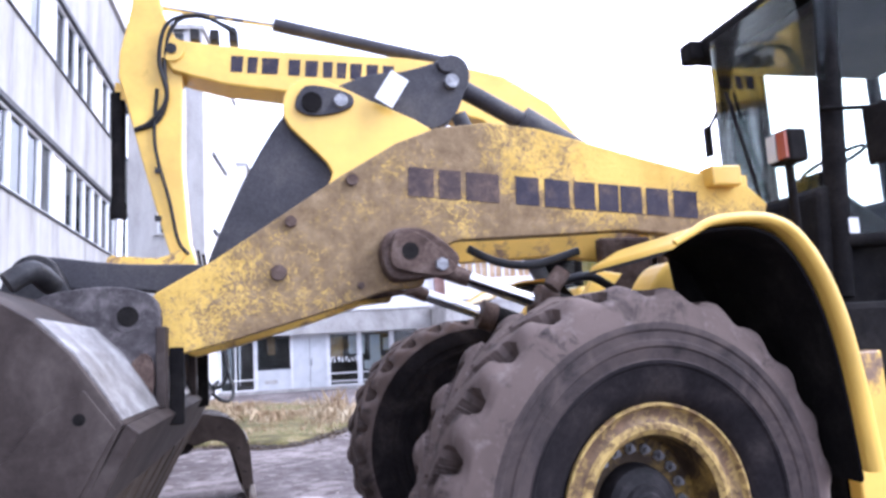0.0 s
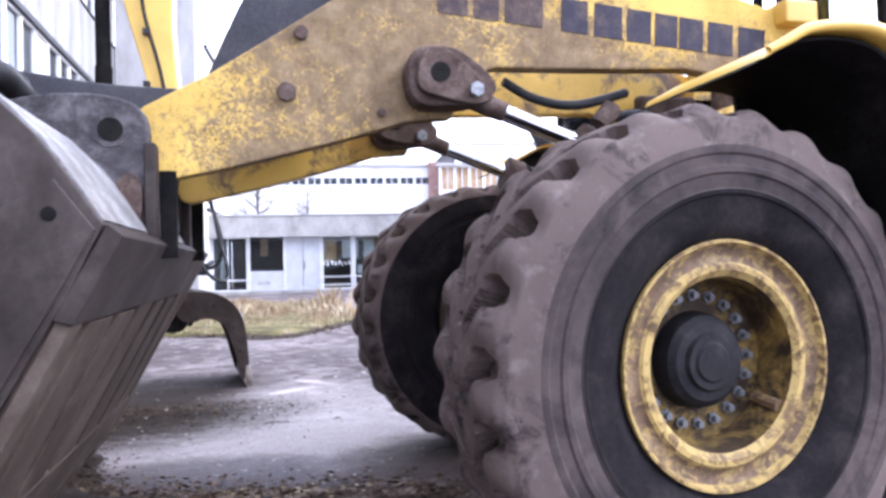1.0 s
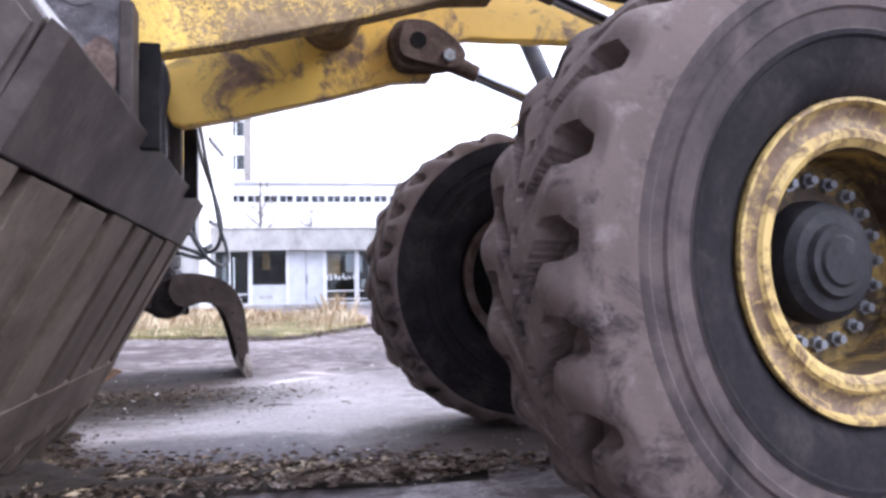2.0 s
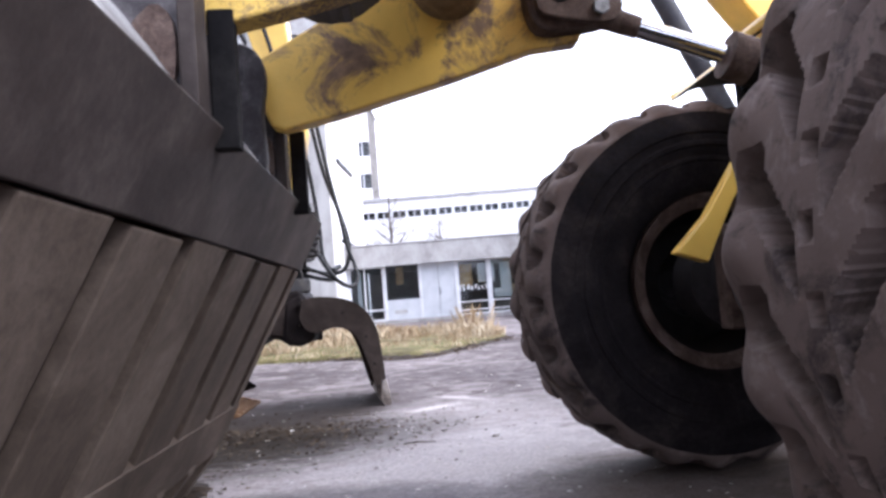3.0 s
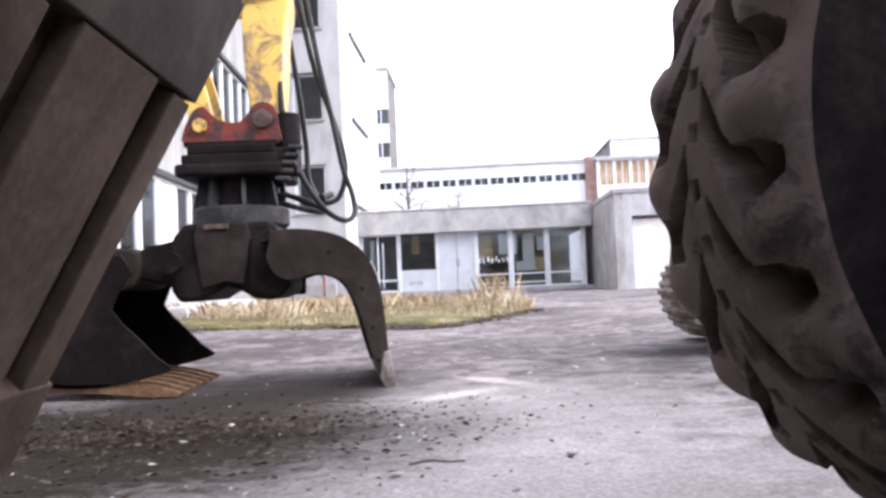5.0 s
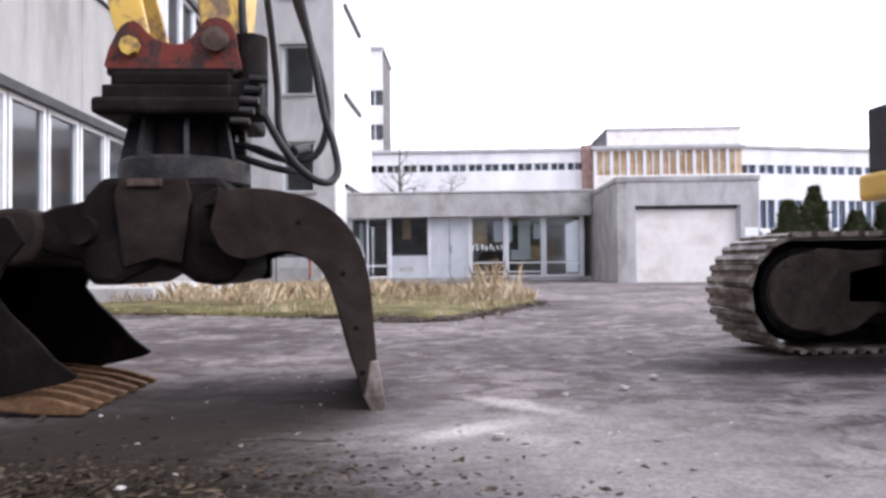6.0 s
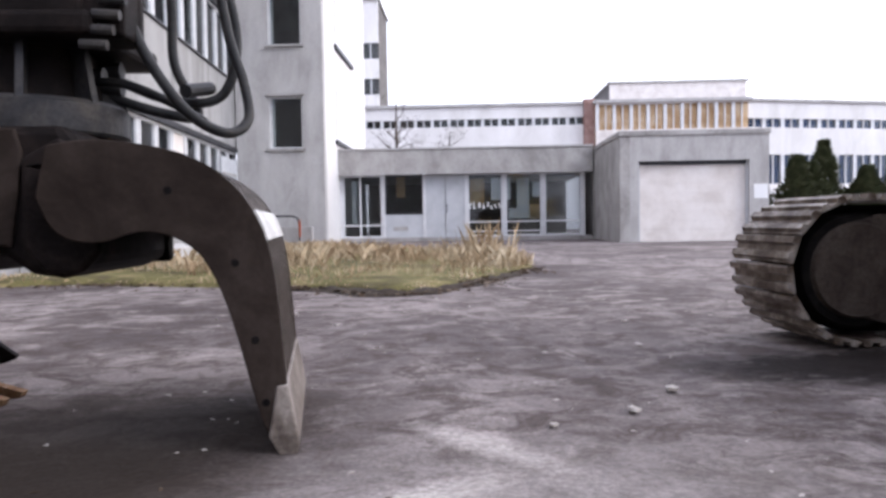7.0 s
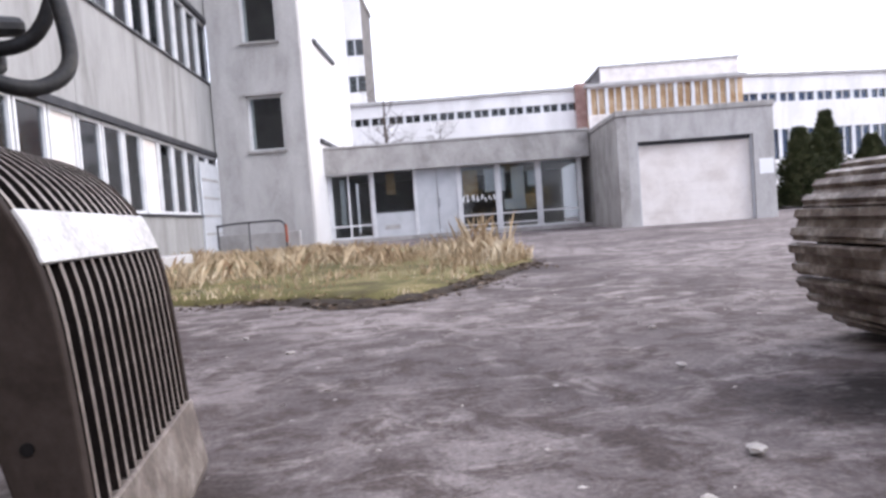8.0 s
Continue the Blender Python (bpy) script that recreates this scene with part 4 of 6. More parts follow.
    for yy in (y0 + 0.16, y1 - 0.2):
        a = [bm.verts.new((x, yy, z)) for x, z in link]
        b = [bm.verts.new((x, yy, z)) for x, z in ins]
        c = [bm.verts.new((x, yy + 0.05, z)) for x, z in link]
        d = [bm.verts.new((x, yy + 0.05, z)) for x, z in ins]
        for i in range(len(link)):
            j = (i + 1) % len(link)
            for q in ((a[i], a[j], b[j], b[i]), (c[i], d[i], d[j], c[j]), (b[i], b[j], d[j], d[i]), (a[i], c[i], c[j], a[j])):
                bm.faces.new(q)
    part("track_chain", bm, M_black, fr)


build_track(9.45, 10.05, True)
build_track(7.25, 7.85, False)


def build_house():
    part("undercarriage", boxes((4.2, 5.5, 7.85, 9.45, 0.30, 0.66)), M_black, excavator, "grimy black undercarriage", bevel=0.03)
    part("slew_ring", rod((4.95, 8.65, 0.62), (4.95, 8.65, 0.92), 0.5, seg=36), M_black, excavator, smooth=30)
    h = part("house", boxes((5.5, 7.3, 7.5, 9.85, 1.12, 2.0)), M_yellow_clean, excavator, "yellow upper body", bevel=0.06)
    part("belly_rail", boxes((4.32, 7.3, 7.5, 9.85, 0.95, 1.13)), M_yellow_clean, h, "yellow edge of the deck", bevel=0.03)
    part("tool_box", boxes((4.36, 5.3, 9.2, 9.8, 1.13, 1.56)), M_crank, h, "dark box on the deck", bevel=0.02)
    part("counterweight", boxes((6.9, 7.6, 7.5, 9.85, 1.0, 2.15)), M_crank, h, "charcoal counterweight", bevel=0.15)
    cabin = part("operator_cabin", boxes((4.4, 5.9, 7.52, 8.4, 1.12, 1.9), (4.4, 5.9, 7.52, 8.4, 2.75, 2.85)), M_yellow_clean, excavator, "yellow operator cabin", bevel=0.04)
    for x, y in ((4.44, 7.56), (4.44, 8.36), (5.86, 7.56), (5.86, 8.36)):
        part("pillar", rod((x, y, 1.9), (x, y, 2.76), 0.04, seg=10), M_black, cabin)
    for d in ((4.42, 4.43, 7.58, 8.34, 1.9, 2.75), (4.48, 5.82, 7.54, 7.55, 1.9, 2.75), (4.48, 5.82, 8.37, 8.38, 1.9, 2.75)):
        part("pane", boxes(d), M_cab_glass, cabin).visible_shadow = False


build_house()

# boom and stick stand in one upright plane
BO, BYAW = (0.0, 8.65, 0.0), 0.0
frame_boom = pose(*BO, 0, 0, BYAW)


def boom_part(name, bm, mat, parent, label="", **k):
    o = part(name, bm, mat, parent, label, **k)
    if parent is excavator:
        o.matrix_local = frame_boom
    return o


def build_boom():
    top = [(0.36, 4.72), (0.5, 4.74), (0.9, 4.70), (1.58, 4.66), (2.3, 4.65), (2.9, 4.64), (3.5, 4.58), (4.1, 4.46), (4.66, 4.14), (5.1, 3.6), (5.35, 2.9), (5.5, 1.9)]
    low = [(5.42, 1.6), (5.2, 1.5), (5.05, 1.65), (4.95, 2.4), (4.75, 3.0), (4.35, 3.55), (3.8, 3.92), (3.0, 4.10), (2.2, 4.16), (1.58, 4.20), (1.0, 4.26), (0.66, 4.34), (0.45, 4.40), (0.36, 4.55)]
    b = boom_part("boom", plate(top + low, -0.22, 0.22), M_yellow_clean, excavator, "yellow excavator boom", bevel=0.02)
    for x, w in ((1.02, 0.14), (1.19, 0.12), (1.34, 0.19), (1.62, 0.14), (1.80, 0.15), (1.99, 0.12), (2.14, 0.12), (2.29, 0.14), (2.47, 0.14), (2.65, 0.14)):
        z = 4.49 - (x - 1.0) * 0.03
        part("lettering", plate([(x + 0.02, z - 0.09), (x + w + 0.0, z - 0.09), (x + w + 0.02, z + 0.09), (x + 0.03, z + 0.09)], -0.226, -0.22), M_letter, b, "dark block of the maker's lettering")
    # stick cylinder on the boom's back
    c = boom_part("stick_cylinder", rod((1.5, 0, 5.06), (3.6, 0, 4.66), 0.075, seg=20), M_crank, excavator, "dark stick cylinder", smooth=30)
    part("piston_rod", rod((0.2, 0, 5.22), (1.5, 0, 5.06), 0.04, seg=14), M_chrome, c, smooth=30)
    c2 = boom_part("boom_cylinder", rod((3.5, -0.30, 3.95), (4.7, -0.30, 1.3), 0.09, seg=18), M_crank, excavator, "dark boom cylinder", smooth=30)
    st = [(0.04, 5.10), (0.06, 5.30), (0.18, 5.42), (0.30, 5.36), (0.36, 5.05), (0.44, 4.88), (0.53, 4.66), (0.55, 4.30), (0.54, 3.40), (0.60, 2.62), (0.65, 2.42), (0.58, 2.32), (0.50, 2.32), (0.42, 2.46),
          (0.36, 2.66), (0.16, 3.40), (-0.02, 4.12), (-0.08, 4.33), (-0.07, 4.6), (0.0, 4.9)]
    s = boom_part("stick", plate(st, -0.16, 0.16), M_yellow_clean, excavator, "yellow dipper stick", bevel=0.015)
    part("pivot_boss", rod((0.45, -0.25, 4.62), (0.45, 0.25, 4.62), 0.13, seg=24), M_yellow_clean, s, smooth=30)
    part("pivot_pin", rod((0.45, -0.27, 4.62), (0.45, 0.27, 4.62), 0.055, seg=18), M_grease, s, smooth=30)
    gear = pose(0.31, 8.65, 0)
    cy = boom_part("bucket_cylinder", rod((-0.42, 0, 4.20), (-0.41, 0, 2.98), 0.07, seg=18), M_black, excavator, "black grapple tilt cylinder", smooth=30)
    cy.matrix_local = gear
    part("gland", rod((-0.41, 0, 3.02), (-0.41, 0, 2.86), 0.08, seg=18), M_black, cy, smooth=30)
    part("piston_rod", rod((-0.41, 0, 2.86), (-0.42, 0, 2.36), 0.04, seg=14), M_chrome, cy, smooth=30)
    part("bracket", boxes((-0.44, -0.30, -0.06, 0.06, 4.12, 4.30)), M_yellow_clean, cy)
    # linkage: guide arms and link to the coupler
    for y in (-0.20, 0.16):
        g = boom_part("guide_link", plate(outline([(-0.48, 2.38), (-0.42, 2.45), (0.0, 2.42), (0.2, 2.50), (0.24, 2.42), (0.16, 2.34), (-0.1, 2.32), (-0.42, 2.31)], 3), y, y + 0.04), M_yellow, excavator, "yellow guide link", bevel=0.005)
        g.matrix_local = gear
        g = boom_part("tipping_link", plate(outline([(-0.46, 2.42), (-0.38, 2.42), (-0.26, 2.1), (-0.13, 1.62), (-0.17, 1.50), (-0.25, 1.54), (-0.36, 2.0)], 3), y * 0.8, y * 0.8 + 0.04), M_yellow, excavator, "yellow tipping link", bevel=0.005)
        g.matrix_local = gear
    part("nose", plate(outline([(0.41, 2.42), (0.65, 2.40), (0.62, 2.1), (0.58, 1.62), (0.50, 1.52), (0.41, 1.62), (0.37, 2.1)], 3), -0.13, 0.13), M_yellow, s, bevel=0.01)
    # hoses along the stick
    for k, dy in enumerate((-0.2, -0.18)):
        pts = [(1.1, dy, 4.84 + 0.05 * k), (0.75, dy - 0.05, 5.0), (0.42 + 0.06 * k, dy - 0.06, 4.9), (0.33 + 0.05 * k, dy - 0.05, 4.5), (0.40, dy - 0.03, 4.1), (0.25 + 0.05 * k, dy, 3.85), (0.08, dy, 3.75)]
        part("hose", tube(pts, 0.022, 8), M_hose, s, "black hydraulic hose", smooth=60)
    pts = [(0.3, -0.18, 4.2), (0.28, -0.2, 3.6), (0.42, -0.2, 3.0), (0.5, -0.2, 2.6), (0.6, -0.2, 2.45)]
    part("hose", tube(pts, 0.018, 8), M_hose, s, smooth=60)
    for z in (3.9, 3.3, 2.8):
        part("hose_clamp", boxes((0.28, 0.34, -0.22, -0.15, z, z + 0.05)), M_grease, s)
    for x in (0.62, 0.82, 1.02):
        part("boom_fitting", boxes((x, x + 0.1, -0.12, 0.1, 4.79, 4.92)), M_grease, b, bevel=0.01)


build_boom()

GX, GY = 0.31, 8.62  # the grapple's upright axis
grapple = thing("sorting_grapple", "dark oily sorting grapple with ribbed brown claws resting on the asphalt", "grapple")


def build_grapple():
    # coupler with red lugs and yellow pin heads
    lug = outline([(0.05, 1.40), (0.06, 1.58), (0.14, 1.65), (0.23, 1.57), (0.36, 1.55), (0.46, 1.66), (0.56, 1.64), (0.59, 1.52), (0.56, 1.40)], 3)
    for y in (GY - 0.19, GY + 0.14):
        c = part("coupler_lug", plate(lug, y, y + 0.05), M_red, grapple, "worn red coupler lug", bevel=0.006)
        part("pin_head", rod((0.13, y - 0.03, 1.53), (0.13, y + 0.08, 1.53), 0.042, seg=8), M_yellow, c, "yellow pin head")
        part("pin_head", rod((0.50, y - 0.03, 1.56), (0.50, y + 0.08, 1.56), 0.055, seg=18), M_pin, c)
        part("rib_step", boxes((0.03, 0.58, y - 0.012, y + 0.062, 1.405, 1.435)), M_claw_dark, c, bevel=0.004)
    part("coupler_body", boxes((0.05, 0.57, GY - 0.22, GY + 0.22, 1.345, 1.42)), M_claw_dark, grapple, bevel=0.02)
    part("coupler_plate", boxes((0.03, 0.58, GY - 0.26, GY + 0.26, 1.285, 1.35)), M_claw_dark, grapple, bevel=0.012)
    part("flange", boxes((0.0, 0.62, GY - 0.30, GY + 0.30, 1.215, 1.29)), M_claw_dark, grapple, bevel=0.02)
    part("motor", rod((0.63, GY - 0.1, 1.24), (0.63, GY - 0.1, 1.60), 0.075, seg=18), M_claw_dark, grapple, smooth=30)
    part("valve_block", boxes((0.55, 0.70, GY - 0.24, GY - 0.06, 1.22, 1.38)), M_claw_dark, grapple, bevel=0.012)
    for k in range(5):
        part("banjo_fitting", rod((0.58 + 0.02 * k, GY - 0.27, 1.19 + 0.045 * k), (0.66 + 0.02 * k, GY - 0.27, 1.185 + 0.045 * k), 0.016, seg=10), M_grease, grapple, smooth=30)
    for k in range(8):
        a = 2 * math.pi * k / 8 + 0.3
        bm = plate([(0.14, 1.03), (0.285, 1.03), (0.245, 1.22), (0.14, 1.22)], -0.011, 0.011)
        part("neck_rib", bm, M_grease, grapple, "grey neck rib").matrix_local = pose(GX, GY, 0, 0, 0, math.degrees(a))
    part("neck", rod((GX, GY, 1.02), (GX, GY, 1.22), 0.21, 0.19, seg=28), M_claw_dark, grapple, smooth=30)
    part("collar", lathe([(0.93, 0.0), (0.93, 0.28), (0.942, 0.29), (1.03, 0.29), (1.045, 0.275), (1.045, 0.0)], 40), M_grease, grapple, "grey slewing collar", smooth=30).matrix_local = Matrix.Translation((GX, GY, 0)) @ Matrix(((1, 0, 0, 0), (0, 0, 1, 0), (0, 1, 0, 0), (0, 0, 0, 1)))
    body = [(0.06, 0.94), (0.55, 0.94), (0.61, 0.86), (0.62, 0.80), (0.62, 0.52), (0.53, 0.485), (0.44, 0.50), (0.37, 0.55), (0.29, 0.57), (0.20, 0.53), (0.13, 0.492), (0.02, 0.492), (-0.02, 0.56), (-0.03, 0.80), (0.0, 0.87)]
    b = part("body", plate(body, GY - 0.34, GY + 0.34), M_claw_dark, grapple, "dark brown grapple body", bevel=0.03)
    part("body_panel", plate([(0.14, 0.93), (0.42, 0.93), (0.44, 0.86), (0.40, 0.58), (0.29, 0.60), (0.16, 0.56), (0.12, 0.86)], GY - 0.356, GY - 0.338), M_claw, b, "rusty brown cover panel", bevel=0.008)
    part("bracket", boxes((0.18, 0.32, GY - 0.372, GY - 0.35, 0.90, 0.93)), M_pin, b)
    part("cheek", plate([(0.44, 0.84), (0.55, 0.90), (0.64, 0.80), (0.66, 0.56), (0.60, 0.50), (0.50, 0.50), (0.44, 0.58)], GY - 0.372, GY - 0.33), M_claw_dark, b, bevel=0.015)
    for k in range(6):
        a = math.radians(60 * k + 15)
        part("cheek_bolt", rod((0.55 + 0.055 * math.cos(a), GY - 0.384, 0.72 + 0.055 * math.sin(a)), (0.55 + 0.055 * math.cos(a), GY - 0.36, 0.72 + 0.055 * math.sin(a)), 0.012, seg=6), M_pin, b)
    for x in (0.53, 0.0):
        part("hinge_pin", rod((x, GY - 0.40, 0.72), (x, GY + 0.40, 0.72), 0.06, seg=20), M_claw_dark, b, smooth=30)
    part("far_cheek", boxes((0.46, 0.64, GY + 0.30, GY + 0.36, 0.50, 0.84)), M_claw_dark, b, bevel=0.02)
    part("side_arm", plate(outline([(0.04, 0.84), (-0.08, 0.84), (-0.22, 0.80), (-0.24, 0.66), (-0.10, 0.60), (0.04, 0.60)], 3), GY - 0.26, GY + 0.26), M_claw_dark, b, "dark hinge arm of the body", bevel=0.02)
    # ---- the open ribbed claw
    ya, yb = GY - 0.45, GY + 0.39
    out = [(0.56, 0.86), (0.68, 0.875), (0.82, 0.86), (0.94, 0.825), (1.04, 0.755), (1.105, 0.66), (1.145, 0.54), (1.165, 0.36), (1.18, 0.16), (1.195, 0.02), (1.185, -0.005)]
    inn = [(1.15, 0.0), (1.115, 0.06), (1.08, 0.18), (1.045, 0.32), (1.005, 0.45), (0.95, 0.555), (0.87, 0.61), (0.78, 0.62), (0.70, 0.595), (0.62, 0.60), (0.565, 0.64), (0.53, 0.72)]
    line = [(q.x, q.z) for q in smooth_line([(x, 0, z) for x, z in out], 3)]
    inl = [(q.x, q.z) for q in smooth_line([(x, 0, z) for x, z in inn], 3)]
    near = part("claw", plate(line + inl, ya, ya + 0.028), M_claw, grapple, "brown steel claw with slatted back", bevel=0.004)
    part("side_plate", plate(line + inl, yb - 0.028, yb), M_claw, near, bevel=0.004)
    for x, z in ((0.87, 0.735), (1.045, 0.53), (1.095, 0.31), (1.12, 0.13)):
        part("bolt_hole", rod((x, ya - 0.003, z), (x, ya + 0.004, z), 0.011, seg=10), M_black, near)
    n = 14
    slat = None
    rib = [(x, z) for x, z in line if z > 0.12]
    for i in range(n):
        y = ya + 0.055 + (yb - ya - 0.11) * i / (n - 1)
        if slat is None:
            inner = [(x - 0.030 if z < 0.7 else x - 0.02, z - (0.03 if z > 0.7 else 0.0)) for x, z in rib]
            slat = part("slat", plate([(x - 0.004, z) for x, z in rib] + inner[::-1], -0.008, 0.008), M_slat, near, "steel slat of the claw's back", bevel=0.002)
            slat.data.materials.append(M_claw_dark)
            # flanks take the dark steel, so the colour shades the gaps
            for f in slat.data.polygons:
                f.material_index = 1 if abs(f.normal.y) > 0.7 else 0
            o = slat
        else:
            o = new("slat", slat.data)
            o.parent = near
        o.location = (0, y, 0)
    # black sheet added behind the slats to make the gaps look shaded
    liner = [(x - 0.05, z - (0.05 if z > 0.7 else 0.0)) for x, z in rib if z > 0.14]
    part("liner", plate(liner + [(x - 0.012, z - 0.006) for x, z in liner[::-1]], ya + 0.03, yb - 0.03), M_black, near, "black sheet added for shade behind the slats")
    band = [(1.096, 0.680), (1.112, 0.648), (1.125, 0.612), (1.131, 0.592), (1.118, 0.588), (1.112, 0.608), (1.10, 0.640), (1.084, 0.672)]
    part("cross_band", plate([(x + 0.006, z) for x, z in band], ya + 0.02, yb - 0.02), M_band, near, "bright worn cross band", bevel=0.002)
    part("blade", plate([(1.150, 0.175), (1.182, 0.18), (1.212, 0.005), (1.197, -0.055), (1.167, -0.05), (1.125, 0.03)], ya - 0.008, yb + 0.008), M_slat, near, "worn brown-grey claw blade", bevel=0.006)
    near.matrix_local = Matrix.Translation((1.19, ya, 0)) @ pose(0, 0, 0, 0, 0, 7.0) @ Matrix.Translation((-1.165, -ya, 0))
    # ---- the other claw, half closed, with fingers
    out2 = [(-0.20, 0.80), (-0.42, 0.80), (-0.62, 0.70), (-0.76, 0.52), (-0.80, 0.32), (-0.74, 0.16), (-0.60, 0.09), (-0.30, 0.08), (0.02, 0.14), (0.06, 0.17)]
    inn2 = [(-0.02, 0.23), (-0.10, 0.32), (-0.20, 0.42), (-0.26, 0.50), (-0.22, 0.60), (-0.14, 0.70)]
    l2 = [(q.x, q.z) for q in smooth_line([(x, 0, z) for x, z in out2], 3)]
    other = part("claw", plate(l2 + inn2, ya, ya + 0.028), M_claw_dark, grapple, "black claw with rusty fingers lying on the ground", bevel=0.004)
    part("side_plate", plate(l2 + inn2, yb - 0.028, yb), M_claw_dark, other, bevel=0.004)
    back = [(x, z) for x, z in l2 if x < -0.3]
    part("back_plate", plate(back + [(x + 0.03, z - (0.02 if z > 0.5 else -0.02)) for x, z in back[::-1]], ya, yb), M_claw_dark, other)
    finger = None
    for i in range(7):
        y = ya + 0.04 + (yb - ya - 0.08) * i / 6
        if finger is None:
            p = [(-0.62, 0.12), (-0.30, 0.115), (-0.05, 0.075), (0.10, 0.03), (0.085, 0.005), (-0.1, 0.012), (-0.35, 0.045), (-0.62, 0.06)]
            finger = part("finger", plate(p, -0.021, 0.021), M_tooth, other, "rusty orange finger", bevel=0.006)
            o = finger
        else:
            o = new("finger", finger.data)
            o.parent = other
        o.location = (0, y, 0)
    part("hinge_arm", plate(outline([(-0.16, 0.82), (-0.35, 0.84), (-0.46, 0.74), (-0.40, 0.62), (-0.2, 0.62)], 3), GY - 0.30, GY + 0.30), M_claw, other, bevel=0.02)
    other.matrix_local = Matrix.Translation((-0.05, 0, -0.03))
    # hoses hanging beside the rotator
    yh = GY + 0.07
    loops = [[(0.62, yh, 2.6), (0.60, yh - 0.1, 2.1), (0.62, yh - 0.18, 1.65), (0.70, yh - 0.2, 1.30), (0.84, yh - 0.18, 1.05), (0.96, yh - 0.1, 0.965), (1.02, yh, 1.02), (1.00, yh + 0.04, 1.16), (0.95, yh + 0.05, 1.32), (0.90, yh + 0.05, 1.6), (0.82, yh + 0.05, 2.0), (0.74, yh + 0.02, 2.5)],
             [(0.68, yh + 0.08, 2.55), (0.78, yh + 0.1, 2.0), (0.92, yh + 0.12, 1.55), (0.96, yh + 0.12, 1.30), (0.90, yh + 0.1, 1.12), (0.74, yh + 0.05, 1.10), (0.55, yh, 1.17), (0.45, yh, 1.19)],
             [(0.58, yh + 0.15, 2.5), (0.66, yh + 0.18, 1.9), (0.70, yh + 0.2, 1.5), (0.72, yh + 0.16, 1.25), (0.82, yh + 0.1, 1.06), (0.72, yh + 0.02, 1.05), (0.5, yh, 1.12)],
             [(0.5, yh - 0.1, 1.14), (0.66, yh - 0.14, 1.12), (0.80, yh - 0.14, 1.06), (0.9, yh - 0.1, 1.0)],
             [(0.48, yh - 0.2, 0.88), (0.58, yh - 0.22, 0.90), (0.68, yh - 0.22, 0.85)]]
    for k, pts in enumerate(loops):
        pts = [(x - 0.02, y, z - 0.015) for x, y, z in pts]
        part("hose", tube(pts, 0.018 if k < 3 else 0.015, 10, 7), M_hose, grapple, "black hydraulic hose loop", smooth=60)
    for p in ((0.52, yh, 1.18), (0.50, yh - 0.1, 1.14), (0.52, yh, 1.12)):
        part("hose_fitting", rod((p[0] - 0.08, p[1], p[2]), (p[0] + 0.05, p[1], p[2]), 0.03, seg=10), M_grease, grapple, smooth=30)
    part("hose_tie", rod((0.80, yh - 0.05, 1.10), (0.84, yh + 0.12, 1.14), 0.024, seg=10), M_hose, grapple)


build_grapple()


# ---------------------------------------------------------------- buildings
BX, BY, BROT = 3.52, 30.33, -5.0


def window_unit(parent, u0, u1, z0, z1, n, mulls=(), transoms=(), frame=0.05, mat=None, depth=0.07, pane_mat=None, name="window"):
    """A framed window in a wall whose outer face is at n (towards negative n)."""
    mat = mat or M_frame
    w = part(name, boxes((u0, u0 + frame, n, n + depth, z0, z1), (u1 - frame, u1, n, n + depth, z0, z1), (u0 + frame, u1 - frame, n, n + depth, z0, z0 + frame), (u0 + frame, u1 - frame, n, n + depth, z1 - frame, z1)), mat, parent, bevel=0.004)
    for x in mulls:
        part("mullion", boxes((x - frame / 2, x + frame / 2, n + 0.005, n + depth - 0.005, z0 + frame, z1 - frame)), mat, w)
    for z in transoms:
        part("transom", boxes((u0 + frame, u1 - frame, n + 0.01, n + depth - 0.01, z - frame / 2, z + frame / 2)), mat, w)
    g = part("pane", boxes((u0 + frame, u1 - frame, n + 0.03, n + 0.036, z0 + frame, z1 - frame)), pane_mat or M_glass, w)
    g.visible_shadow = False
    return w


